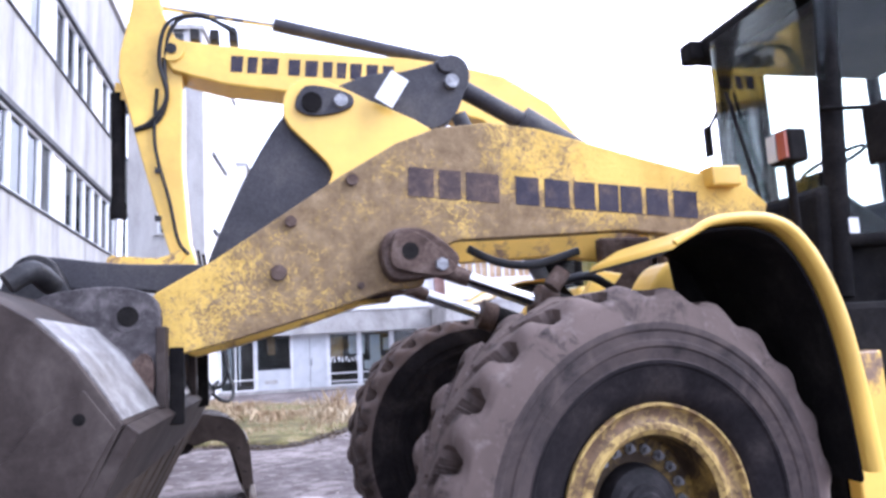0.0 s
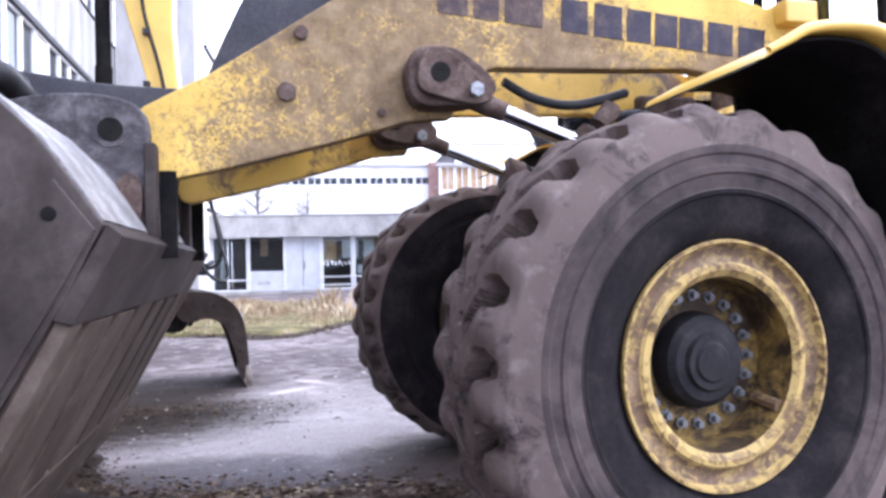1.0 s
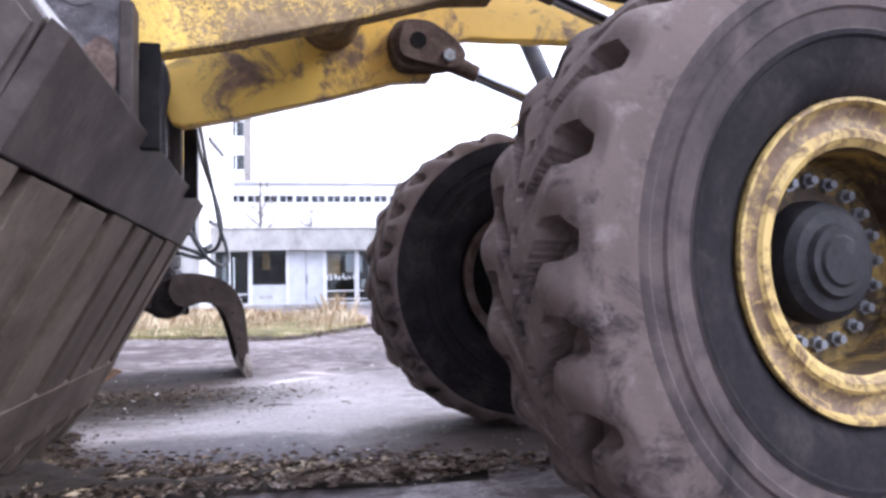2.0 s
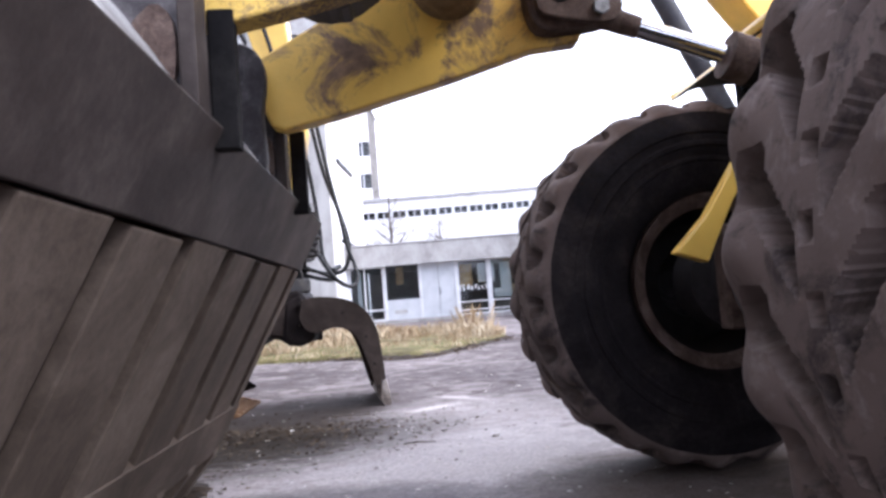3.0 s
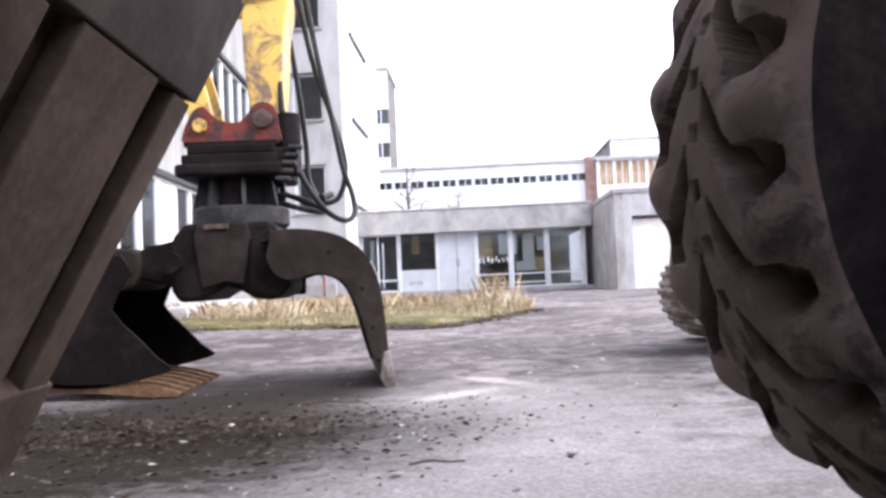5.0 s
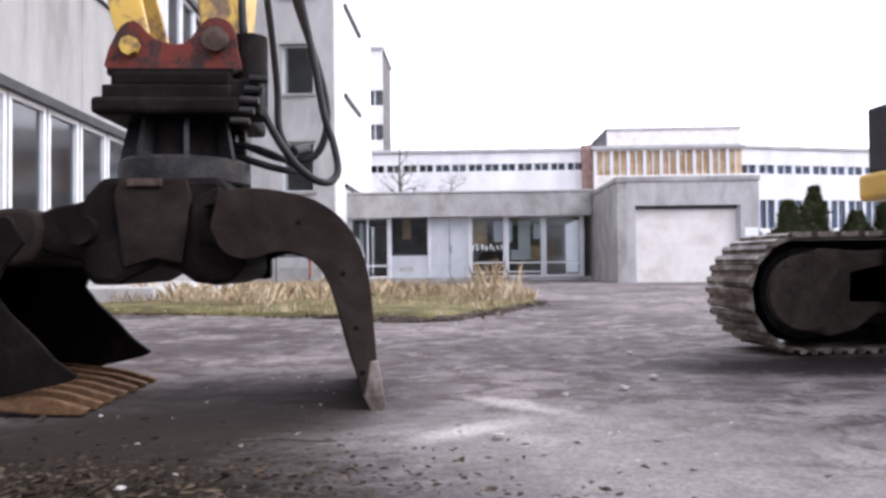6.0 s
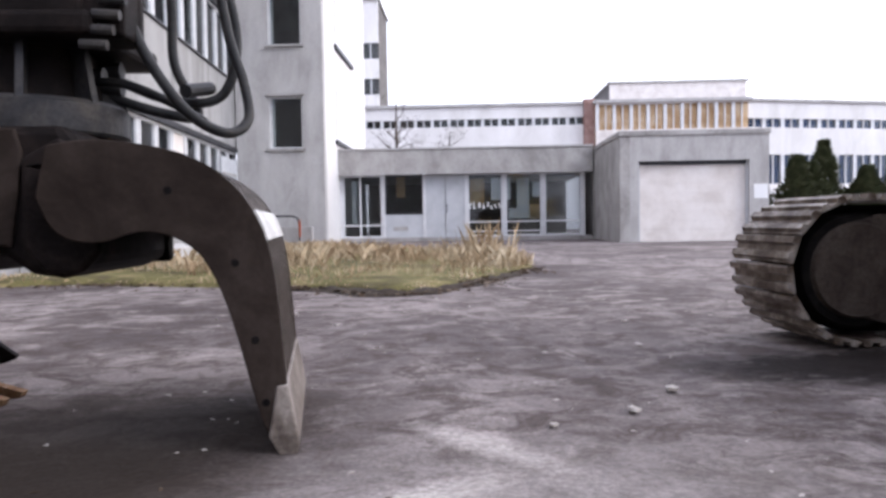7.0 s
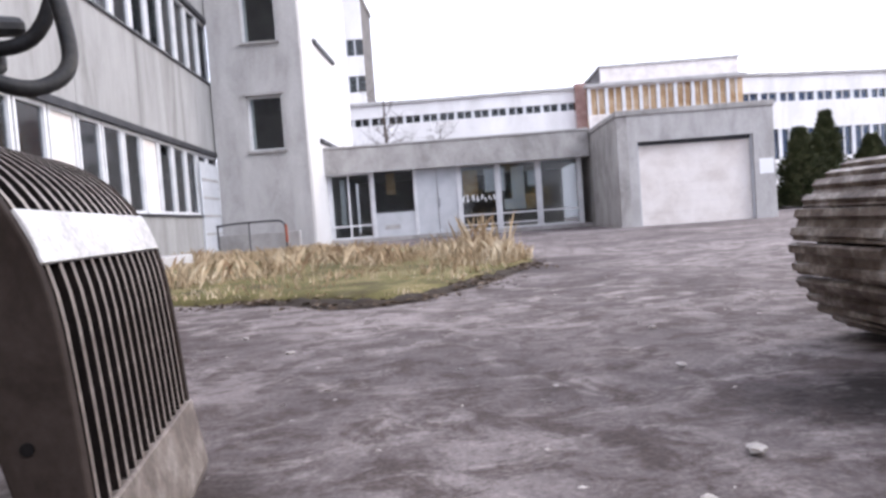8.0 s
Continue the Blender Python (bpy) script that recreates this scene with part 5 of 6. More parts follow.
def build_entrance():
    e = thing("entrance_building", "low grey concrete entrance building with scribbled window panes", "building", (BX, BY, 0), BROT)
    L, R = -4.3, 4.25
    part("roof", boxes((L, R, -0.32, 7.0, 2.28, 3.08)), M_concrete_dirty, e, "stained concrete roof band", bevel=0.02)
    part("roof_cap", boxes((L - 0.03, R, -0.36, 7.0, 3.08, 3.14)), M_concrete, e, bevel=0.01)
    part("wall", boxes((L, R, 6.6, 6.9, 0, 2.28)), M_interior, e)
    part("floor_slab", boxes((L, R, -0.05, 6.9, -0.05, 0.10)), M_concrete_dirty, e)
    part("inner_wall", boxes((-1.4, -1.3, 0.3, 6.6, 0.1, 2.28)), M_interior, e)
    for x in (-4.27, -2.82, -1.43, 0.0, 1.28, 2.60, 3.95):
        part("post", boxes((x - 0.05, x + 0.05, -0.06, 0.08, 0.08, 2.28)), M_frame, e, "white facade post", bevel=0.005)
    part("plinth", boxes((L, R, -0.10, 0.04, -0.1, 0.12)), M_concrete_dirty, e)
    window_unit(e, -4.22, -2.87, 0.12, 2.26, -0.02, (-3.62,), (0.55,), 0.06)
    window_unit(e, -2.77, -1.48, 0.92, 2.26, -0.02, (), (), 0.05, M_dark_frame)
    part("spandrel", boxes((-2.77, -1.48, -0.03, 0.03, 0.12, 0.90)), M_door_grey, e, "pale grey panel below the window", bevel=0.005)
    part("vent", boxes((-2.5, -2.0, -0.04, -0.03, 0.35, 0.5)), M_concrete_dirty, e)
    d = part("door", boxes((-1.38, -0.72, -0.03, 0.03, 0.12, 2.24), (-0.70, -0.05, -0.03, 0.03, 0.12, 2.24)), M_door_grey, e, "grey double door with a worn handle", bevel=0.006)
    part("handle", rod((-0.66, -0.07, 0.95), (-0.66, -0.07, 1.25), 0.015, seg=8), M_grease, d)
    for u0, u1 in ((0.05, 1.23), (1.33, 2.55), (2.65, 3.90)):
        window_unit(e, u0, u1, 0.12, 2.26, -0.02, (), (0.62, 0.30) if u0 < 2.6 else (0.62,), 0.05)
    # white scrawl on the pane, drawn as loose strokes with no meaning
    rnd = random.Random(4)
    for k in range(9):
        x = 0.15 + 0.14 * k
        pts = [(x + rnd.uniform(-0.05, 0.05), -0.028, 1.18 + rnd.uniform(-0.14, 0.14)) for _ in range(4)]
        part("paint_stroke", tube(pts, 0.022, 6, 4), M_sign, e, "white spray-painted stroke")
    # notices and boxes behind the glass
    for x, z, w, h in ((0.85, 1.35, 0.65, 0.75), (1.72, 1.05, 0.42, 1.05), (2.25, 1.45, 0.3, 0.5), (1.45, 0.72, 0.7, 0.35), (-3.92, 0.62, 0.16, 1.45)):
        part("notice", boxes((x, x + w, 0.10, 0.11, z, z + h)), M_sign, e, "pale notice behind the glass")
    part("yellow_board", boxes((0.12, 0.62, 0.14, 0.16, 1.25, 2.1)), M_curtain, e)
    part("yellow_board", boxes((-2.4, -2.1, 0.2, 0.22, 1.5, 2.2)), M_curtain, e)
    part("yellow_board", boxes((2.1, 2.5, 0.14, 0.16, 0.7, 1.2)), M_curtain, e)
    # downpipe and kerb
    part("drip_edge", boxes((L, R, -0.345, -0.32, 2.24, 2.30)), M_concrete_dirty, e)
    return e


build_entrance()


def build_garage():
    g = thing("garage", "grey concrete garage with a wide off-white roller door", "garage", (BX, BY, 0), BROT)
    u0, u1, n0, n1, top = 4.28, 8.35, -4.35, 3.0, 3.02
    part("wall", boxes((u0, u0 + 0.28, n0, n1, -0.25, top - 0.1)), M_concrete_dirty, g, "stained concrete side wall", bevel=0.01)
    part("wall", boxes((u1 - 0.55, u1, n0, n1, -0.25, top - 0.1)), M_concrete, g, bevel=0.01)
    part("wall", boxes((u0 + 0.28, u0 + 0.52, n0, n0 + 0.3, -0.25, top - 0.1)), M_concrete, g)
    part("lintel", boxes((u0 + 0.52, u1 - 0.55, n0, n0 + 0.3, 2.22, top - 0.1)), M_concrete, g)
    part("roof", boxes((u0 - 0.03, u1 + 0.03, n0 - 0.04, n1, top - 0.1, top + 0.04)), M_concrete_dirty, g, bevel=0.01)
    # solid dark strip in place of the shadow above the door
    part("door_shadow_strip", boxes((u0 + 0.52, u1 - 0.55, n0 + 0.10, n0 + 0.16, 2.12, 2.22)), M_dark_frame, g, "dark strip standing in for the shadow over the door")
    for i in range(9):
        z0 = -0.2 + 0.2577 * i
        part("door_panel", boxes((u0 + 0.54, u1 - 0.57, n0 + 0.17 + 0.002 * (i % 2), n0 + 0.21, z0, z0 + 0.2555)), M_white, g, "off-white door panel", bevel=0.002)
    part("jamb", boxes((u0 + 0.52, u0 + 0.56, n0 + 0.08, n0 + 0.17, -0.2, 2.2)), M_door_grey, g)
    part("jamb", boxes((u1 - 0.59, u1 - 0.55, n0 + 0.08, n0 + 0.17, -0.2, 2.2)), M_door_grey, g)
    part("notice", boxes((u1 - 0.42, u1 - 0.05, n0 - 0.012, n0, 1.15, 1.55)), M_sign, g, "white notice board on the pier")


build_garage()


def build_stair_block():
    b = thing("stair_block", "tall grey concrete stair block with small dark windows", "building", (BX, BY, 0), BROT)
    u0, u1, n0, n1, top = -7.0, -4.3, -2.6, 6.0, 14.0
    wins = [(2.95 + 3.15 * i, 4.55 + 3.15 * i) for i in range(4)]
    a, c = -5.98, -4.95
    zs = [-0.2] + [z for w in wins for z in w] + [top]
    part("wall", boxes((u0, a, n0, n0 + 0.35, -0.2, top)), M_concrete, b, "weathered grey wall with rust streaks")
    part("wall", boxes((c, u1, n0, n0 + 0.35, -0.2, top)), M_concrete, b)
    for z0, z1 in zip(zs[::2], zs[1::2]):
        part("wall", boxes((a, c, n0, n0 + 0.35, z0, z1)), M_concrete, b)
    for z0, z1 in wins:
        w = window_unit(b, a, c, z0, z1, n0 + 0.14, (), (), 0.06, M_frame)
        part("sill", boxes((a - 0.08, c + 0.08, n0 - 0.08, n0 + 0.14, z0 - 0.07, z0)), M_concrete_dirty, w, "stained window sill", bevel=0.006)
        part("hood", boxes((a - 0.08, c + 0.08, n0 - 0.05, n0 + 0.1, z1, z1 + 0.07)), M_concrete_dirty, w, bevel=0.006)
        part("blind", boxes((a + 0.05, a + 0.14, n0 + 0.2, n0 + 0.22, z0 + 0.05, z1 - 0.05)), M_sign, w)
    # paler than the front: the sun on this side is in the colour
    part("side_wall", boxes((u1 - 0.3, u1, n0 + 0.35, n1, -0.2, top)), M_pale, b, "side wall with sunlit brightness in its pale colour")
    for z in (3.4, 6.55, 9.7):
        part("side_window", boxes((u1, u1 + 0.05, n0 + 2.0, n0 + 5.2, z, z + 1.7)), M_frame, b)
        part("side_sill", boxes((u1, u1 + 0.10, n0 + 1.9, n0 + 5.3, z - 0.12, z)), M_dark_frame, b)
    part("back_wall", boxes((u0, u1 - 0.3, n1 - 0.3, n1, -0.2, top)), M_concrete, b)
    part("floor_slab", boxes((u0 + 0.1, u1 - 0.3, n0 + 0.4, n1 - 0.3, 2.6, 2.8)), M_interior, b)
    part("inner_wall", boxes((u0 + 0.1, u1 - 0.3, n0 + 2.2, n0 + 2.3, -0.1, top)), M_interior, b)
    part("roof", boxes((u0 - 0.1, u1 + 0.1, n0 - 0.1, n1, top, top + 0.2)), M_concrete_dirty, b)
    # ramp wall and bent handrail at its foot
    r = thing("handrail", "bent dark steel handrail with an orange marker", "handrail", (BX, BY, 0), BROT)
    rail = [(-7.0, -3.3, 0.80), (-6.5, -3.3, 0.86), (-5.4, -3.3, 0.88), (-5.05, -3.3, 0.84), (-4.95, -3.3, 0.6), (-4.95, -3.3, -0.1)]
    part("rail", tube(rail, 0.03, 8), M_crank, r, smooth=60)
    for x in (-6.9, -6.0):
        part("post", rod((x, -3.3, -0.1), (x, -3.3, 0.86), 0.022, seg=8), M_crank, r)
    part("marker", rod((-4.93, -3.34, 0.25), (-4.93, -3.34, 0.75), 0.035, seg=10), M_orange_lens, r, "orange marker sleeve")
    w = part("ramp_wall", boxes((-7.0, -4.6, -0.12, 0.12, -0.1, 0.55)), M_concrete_dirty, None, bevel=0.02)
    w.matrix_world = pose(BX, BY, 0, 0, 0, BROT) @ pose(0, -3.05, 0)
    tagged(w, "low stained concrete ramp wall at the stair block", "wall", kind="structure")


build_stair_block()


def build_wing():
    """The long wing, its windows in continuous bands, facing the yard."""
    WX, Y1 = -3.72, 28.6
    g = thing("office_wing", "long pale office wing with dark-edged ribbon windows", "building", (WX, Y1, 0), 0)
    length, top = 42.0, 13.6
    bands = [(1.15, 2.95), (5.02, 6.85), (8.95, 10.8)]
    zs = [-0.2] + [z for w in bands for z in w] + [top]
    for z0, z1 in zip(zs[::2], zs[1::2]):
        # panels between the bands, one for each bay
        for k in range(14):
            y1 = -0.02 - 3.0 * k
            part("wall_panel", boxes((-0.35, 0.0, y1 - 2.985, y1, z0, z1)), M_wing, g, "grey rain-streaked rendered wall panel")
    for z0, z1 in bands:
        part("band_head", boxes((-0.3, 0.07, -length, 0, z1 - 0.10, z1 + 0.03)), M_dark_frame, g, "dark drip edge over the windows")
        part("band_sill", boxes((-0.3, 0.05, -length, 0, z0 - 0.05, z0)), M_dark_frame, g)
        part("lining", boxes((-0.34, -0.30, -length, 0, z0, z1)), M_concrete_dirty, g)
    part("back_wall", boxes((-9.2, -9.0, -length, 0, -0.2, top)), M_pale, g)
    part("end_wall", boxes((-9.0, -0.35, -length, -length + 0.3, -0.2, top)), M_pale, g)
    part("roof", boxes((-9.2, 0.12, -length, 0.0, top, top + 0.25)), M_concrete, g)
    rnd = random.Random(9)
    for bi, (z0, z1) in enumerate(bands):
        for k in range(42):
            y1 = -0.05 - 1.0 * k
            if k > 30 and bi == 0:
                continue
            y0 = y1 - 0.94
            kind = rnd.random()
            w = part("window", boxes((-0.12, -0.03, y0, y0 + 0.07, z0, z1 - 0.1), (-0.12, -0.03, y1 - 0.07, y1, z0, z1 - 0.1), (-0.12, -0.03, y0 + 0.07, y1 - 0.07, z0, z0 + 0.07), (-0.12, -0.03, y0 + 0.07, y1 - 0.07, z1 - 0.17, z1 - 0.1)), M_frame, g)
            if kind < 0.16:
                part("infill", boxes((-0.10, -0.07, y0 + 0.07, y1 - 0.07, z0 + 0.07, z1 - 0.17)), M_white, w, "white infill panel")
            elif kind < 0.17:
                part("infill", boxes((-0.10, -0.07, y0 + 0.07, y1 - 0.07, z0 + 0.07, z1 - 0.17)), M_blue, w, "blue infill panel")
            else:
                p = part("pane", boxes((-0.09, -0.084, y0 + 0.07, y1 - 0.07, z0 + 0.07, z1 - 0.17)), M_wing_glass, w)
                p.visible_shadow = False
                if rnd.random() < 0.7:
                    part("blind", boxes((-0.25, -0.245, y0 + 0.07, y1 - 0.07, z0 + (z1 - z0) * rnd.uniform(0.1, 0.6), z1 - 0.17)), M_white, w, "lowered white blind")
    # doors and panels at the inner corner, below the ground-floor band
    d = part("door", boxes((0.0, 0.05, -2.1, -0.3, 0.0, 2.6)), M_door_grey, g, "grey louvred double door", bevel=0.01)
    for z in (0.6, 1.1, 1.6, 2.1):
        part("louvre", boxes((0.05, 0.065, -2.0, -0.4, z, z + 0.06)), M_concrete_dirty, d)
    s = part("loading_step", boxes((WX, WX + 1.3, 16.0, 21.0, -0.05, 0.28)), M_concrete, None, bevel=0.03)
    tagged(s, "pale concrete loading step along the wing", "step", kind="structure")


build_wing()


def far_box(name, label, u0, u1, n0, n1, top, mat, rows, cols, pane=None, swing=0.0):
    """A far building with real openings: posts and spandrels over a recessed dark strip."""
    b = thing(name, label, "building", (BX, BY, 0), BROT)
    if swing:
        b.matrix_world = pose(BX, BY, 0, 0, 0, BROT) @ Matrix.Translation((u0, n0, 0)) @ pose(0, 0, 0, 0, 0, swing) @ Matrix.Translation((-u0, -n0, 0))
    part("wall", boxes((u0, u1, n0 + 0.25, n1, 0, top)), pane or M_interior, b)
    edges = [0.0]
    for z0, wh in rows:
        edges += [z0, z0 + wh]
    edges.append(top)
    for z0, z1 in zip(edges[::2], edges[1::2]):
        part("spandrel", boxes((u0, u1, n0, n0 + 0.25, z0, z1)), mat, b)
    step = (u1 - u0) / cols
    for z0, wh in rows:
        for k in range(cols):
            x = u0 + step * k
            w = part("window", boxes((x, x + step * 0.18, n0 + 0.02, n0 + 0.24, z0, z0 + wh)), M_frame, b)
            part("mullion", boxes((x + step * 0.56, x + step * 0.62, n0 + 0.06, n0 + 0.2, z0, z0 + wh)), M_frame, w)
            if pane is M_curtain:
                continue
            g = part("pane", boxes((x + step * 0.18, x + step, n0 + 0.14, n0 + 0.15, z0, z0 + wh)), M_glass, w)
            g.visible_shadow = False
    part("roof", boxes((u0 - 0.15, u1 + 0.15, n0 - 0.15, n1, top, top + 0.2)), M_concrete, b)
    return b


far_box("rear_building", "pale two-storey building behind the entrance roof", -9.5, 7.9, 25, 40, 8.5, M_pale, ((3.6, 0.55), (7.15, 0.5)), 15)
far_box("rear_wing", "long pale wing with a row of blue-framed windows", 18.7, 62.0, 25, 40, 8.5, M_pale, ((2.9, 2.0), (6.75, 0.6)), 30, M_blue, swing=14.0)
far_box("glazed_hall", "white glazed hall with orange curtains", 8.6, 18.7, 24, 40, 8.4, M_white, ((6.6, 1.7),), 9, M_curtain)
far_box("roof_storey", "pale set-back roof storey far behind", 13.6, 26.5, 45, 60, 13.6, M_white, ((10.2, 0.6),), 8)
far_box("far_tower", "distant grey tower block with stacked windows", -9.6, -6.7, 30, 36, 17.5, M_pale, ((5.0, 1.2), (7.7, 1.2), (10.4, 1.2), (13.1, 1.2)), 2)
brick_end = part("brick_end_wall", boxes((7.9, 8.6, 24.5, 40, 0, 8.8)), M_brick, None)
brick_end.matrix_world = pose(BX, BY, 0, 0, 0, BROT)
tagged(brick_end, "reddish brick end wall of the rear building", "wall", kind="structure")


# ---------------------------------------------------------------- plants
def bare_tree(x, y, h, seed):
    rnd = random.Random(seed)
    t = thing("bare_tree", "leafless tree with thin forked branches", "tree", (x, y, 0))
    part("trunk", tube([(0, 0, 0), (0.05, 0, h * 0.35), (-0.04, 0.05, h * 0.7), (0.02, 0, h)], 0.16, 8, 5, 0.02), M_bark, t, smooth=60)
    for k in range(26):
        z = h * rnd.uniform(0.3, 0.95)
        a = rnd.uniform(0, 6.28)
        L = h * rnd.uniform(0.18, 0.36) * (1.15 - z / h * 0.6)
        p = [Vector((0, 0, z))]
        d = Vector((math.cos(a), math.sin(a), rnd.uniform(0.3, 0.9))).normalized()
        for _ in range(3):
            p.append(p[-1] + d * L / 3)
            d = (d + Vector((rnd.uniform(-0.4, 0.4), rnd.uniform(-0.4, 0.4), rnd.uniform(-0.1, 0.3)))).normalized()
        b = part("limb", tube(p, 0.05 * (1.1 - z / h) + 0.012, 5, 3, 0.006), M_bark, t)
        bm = bmesh.new()
        for _ in range(8):
            q = p[rnd.randint(1, 3)]
            e = q + Vector((rnd.uniform(-1, 1), rnd.uniform(-1, 1), rnd.uniform(0, 1))) * L * 0.4
            cyl(bm, q, e, 0.010, 0.004, 4)
        part("twigs", bm, M_bark, b)


bare_tree(0.9, 50.5, 9.0, 3)
bare_tree(-2.4, 51.5, 7.2, 8)
bare_tree(4.3, 52.5, 6.5, 5)


def conifer(x, y, h, w, seed):
    rnd = random.Random(seed)
    t = thing("conifer", "dense dark green conifer", "tree", (x, y, 0))
    part("trunk", rod((0, 0, 0), (0, 0, h * 0.9), 0.12, 0.02, 8), M_bark, t)
    bm = bmesh.new()
    for k in range(3600):
        z = h * (0.02 + 0.96 * rnd.random() ** 1.2)
        r = w * (1.02 - z / h) ** 0.9 * rnd.uniform(0.55, 1.0) * (1 + 0.18 * math.sin(z * 5))
        a = rnd.uniform(0, 6.283)
        c = Vector((r * math.cos(a), r * math.sin(a), z))
        s = rnd.uniform(0.10, 0.28)
        d1 = Vector((math.cos(a), math.sin(a), rnd.uniform(0.1, 1.0))).normalized() * s
        d2 = Vector((-math.sin(a), math.cos(a), rnd.uniform(-0.3, 0.3))).normalized() * s * 0.6
        v = [bm.verts.new(c - d2), bm.verts.new(c + d2), bm.verts.new(c + d1 + d2 * 0.2), bm.verts.new(c + d1 * 0.6 - d2 * 0.4)]
        bm.faces.new((v[0], v[1], v[2]))
        bm.faces.new((v[0], v[2], v[3]))
    part("crown", bm, M_conifer, t)


for i, (u, n, h, w) in enumerate(((9.9, 5, 1.7, 0.8), (11.2, 5, 2.3, 0.9), (12.2, 7, 2.9, 1.1), (13.3, 5, 3.1, 1.0), (14.3, 6, 2.9, 1.1), (15.3, 7, 3.9, 1.0), (16.6, 6, 2.7, 1.2), (18.0, 6, 3.4, 1.2))):
    q = pose(BX, BY, 0, 0, 0, BROT) @ Vector((u, n, 0))
    conifer(q.x, q.y, h, w * 1.25, 20 + i)


# ---------------------------------------------------------------- grass island
M_straw = mottled("dry_straw_grass", (0.17, 0.10, 0.058), (0.39, 0.30, 0.19), (0.60, 0.52, 0.39), 1.5, 30, 0.95, 0, 0.0)
M_moss = mottled("mossy_soil", (0.050, 0.036, 0.023), (0.110, 0.100, 0.036), (0.22, 0.175, 0.09), 1.9, 25, 0.95, 0, 0.4)
M_leaf = mottled("dead_leaves", (0.04, 0.027, 0.018), (0.085, 0.058, 0.040), (0.30, 0.245, 0.20), 11, 50, 0.85, 0, 0.0)
M_mulch = mottled("brown_leaf_mulch", (0.028, 0.020, 0.014), (0.060, 0.043, 0.029), (0.16, 0.12, 0.085), 7, 50, 0.9, 0, 0.0)
M_litter = mottled("dark_leaf_mould", (0.020, 0.015, 0.012), (0.034, 0.026, 0.020), (0.060, 0.045, 0.034), 5, 45, 0.95, 0, 0.5)
M_pebble = mottled("pale_stone", (0.34, 0.31, 0.29), (0.46, 0.43, 0.40), (0.58, 0.55, 0.52), 8, 60, 0.9, 0, 0.2)

ISLAND = [(-3.6, 15.2), (-2.2, 14.2), (-0.9, 13.7), (0.5, 13.2), (1.45, 12.4), (1.9, 13.0), (2.6, 14.3), (3.25, 15.8), (3.3, 17.5), (3.0, 20.5), (1.0, 23.5), (-1.0, 25.5), (-3.6, 26.5)]


def inside(x, y, poly):
    hit = False
    for (x0, y0), (x1, y1) in zip(poly, poly[1:] + poly[:1]):
        if (y0 > y) != (y1 > y) and x < (x1 - x0) * (y - y0) / (y1 - y0) + x0:
            hit = not hit
    return hit


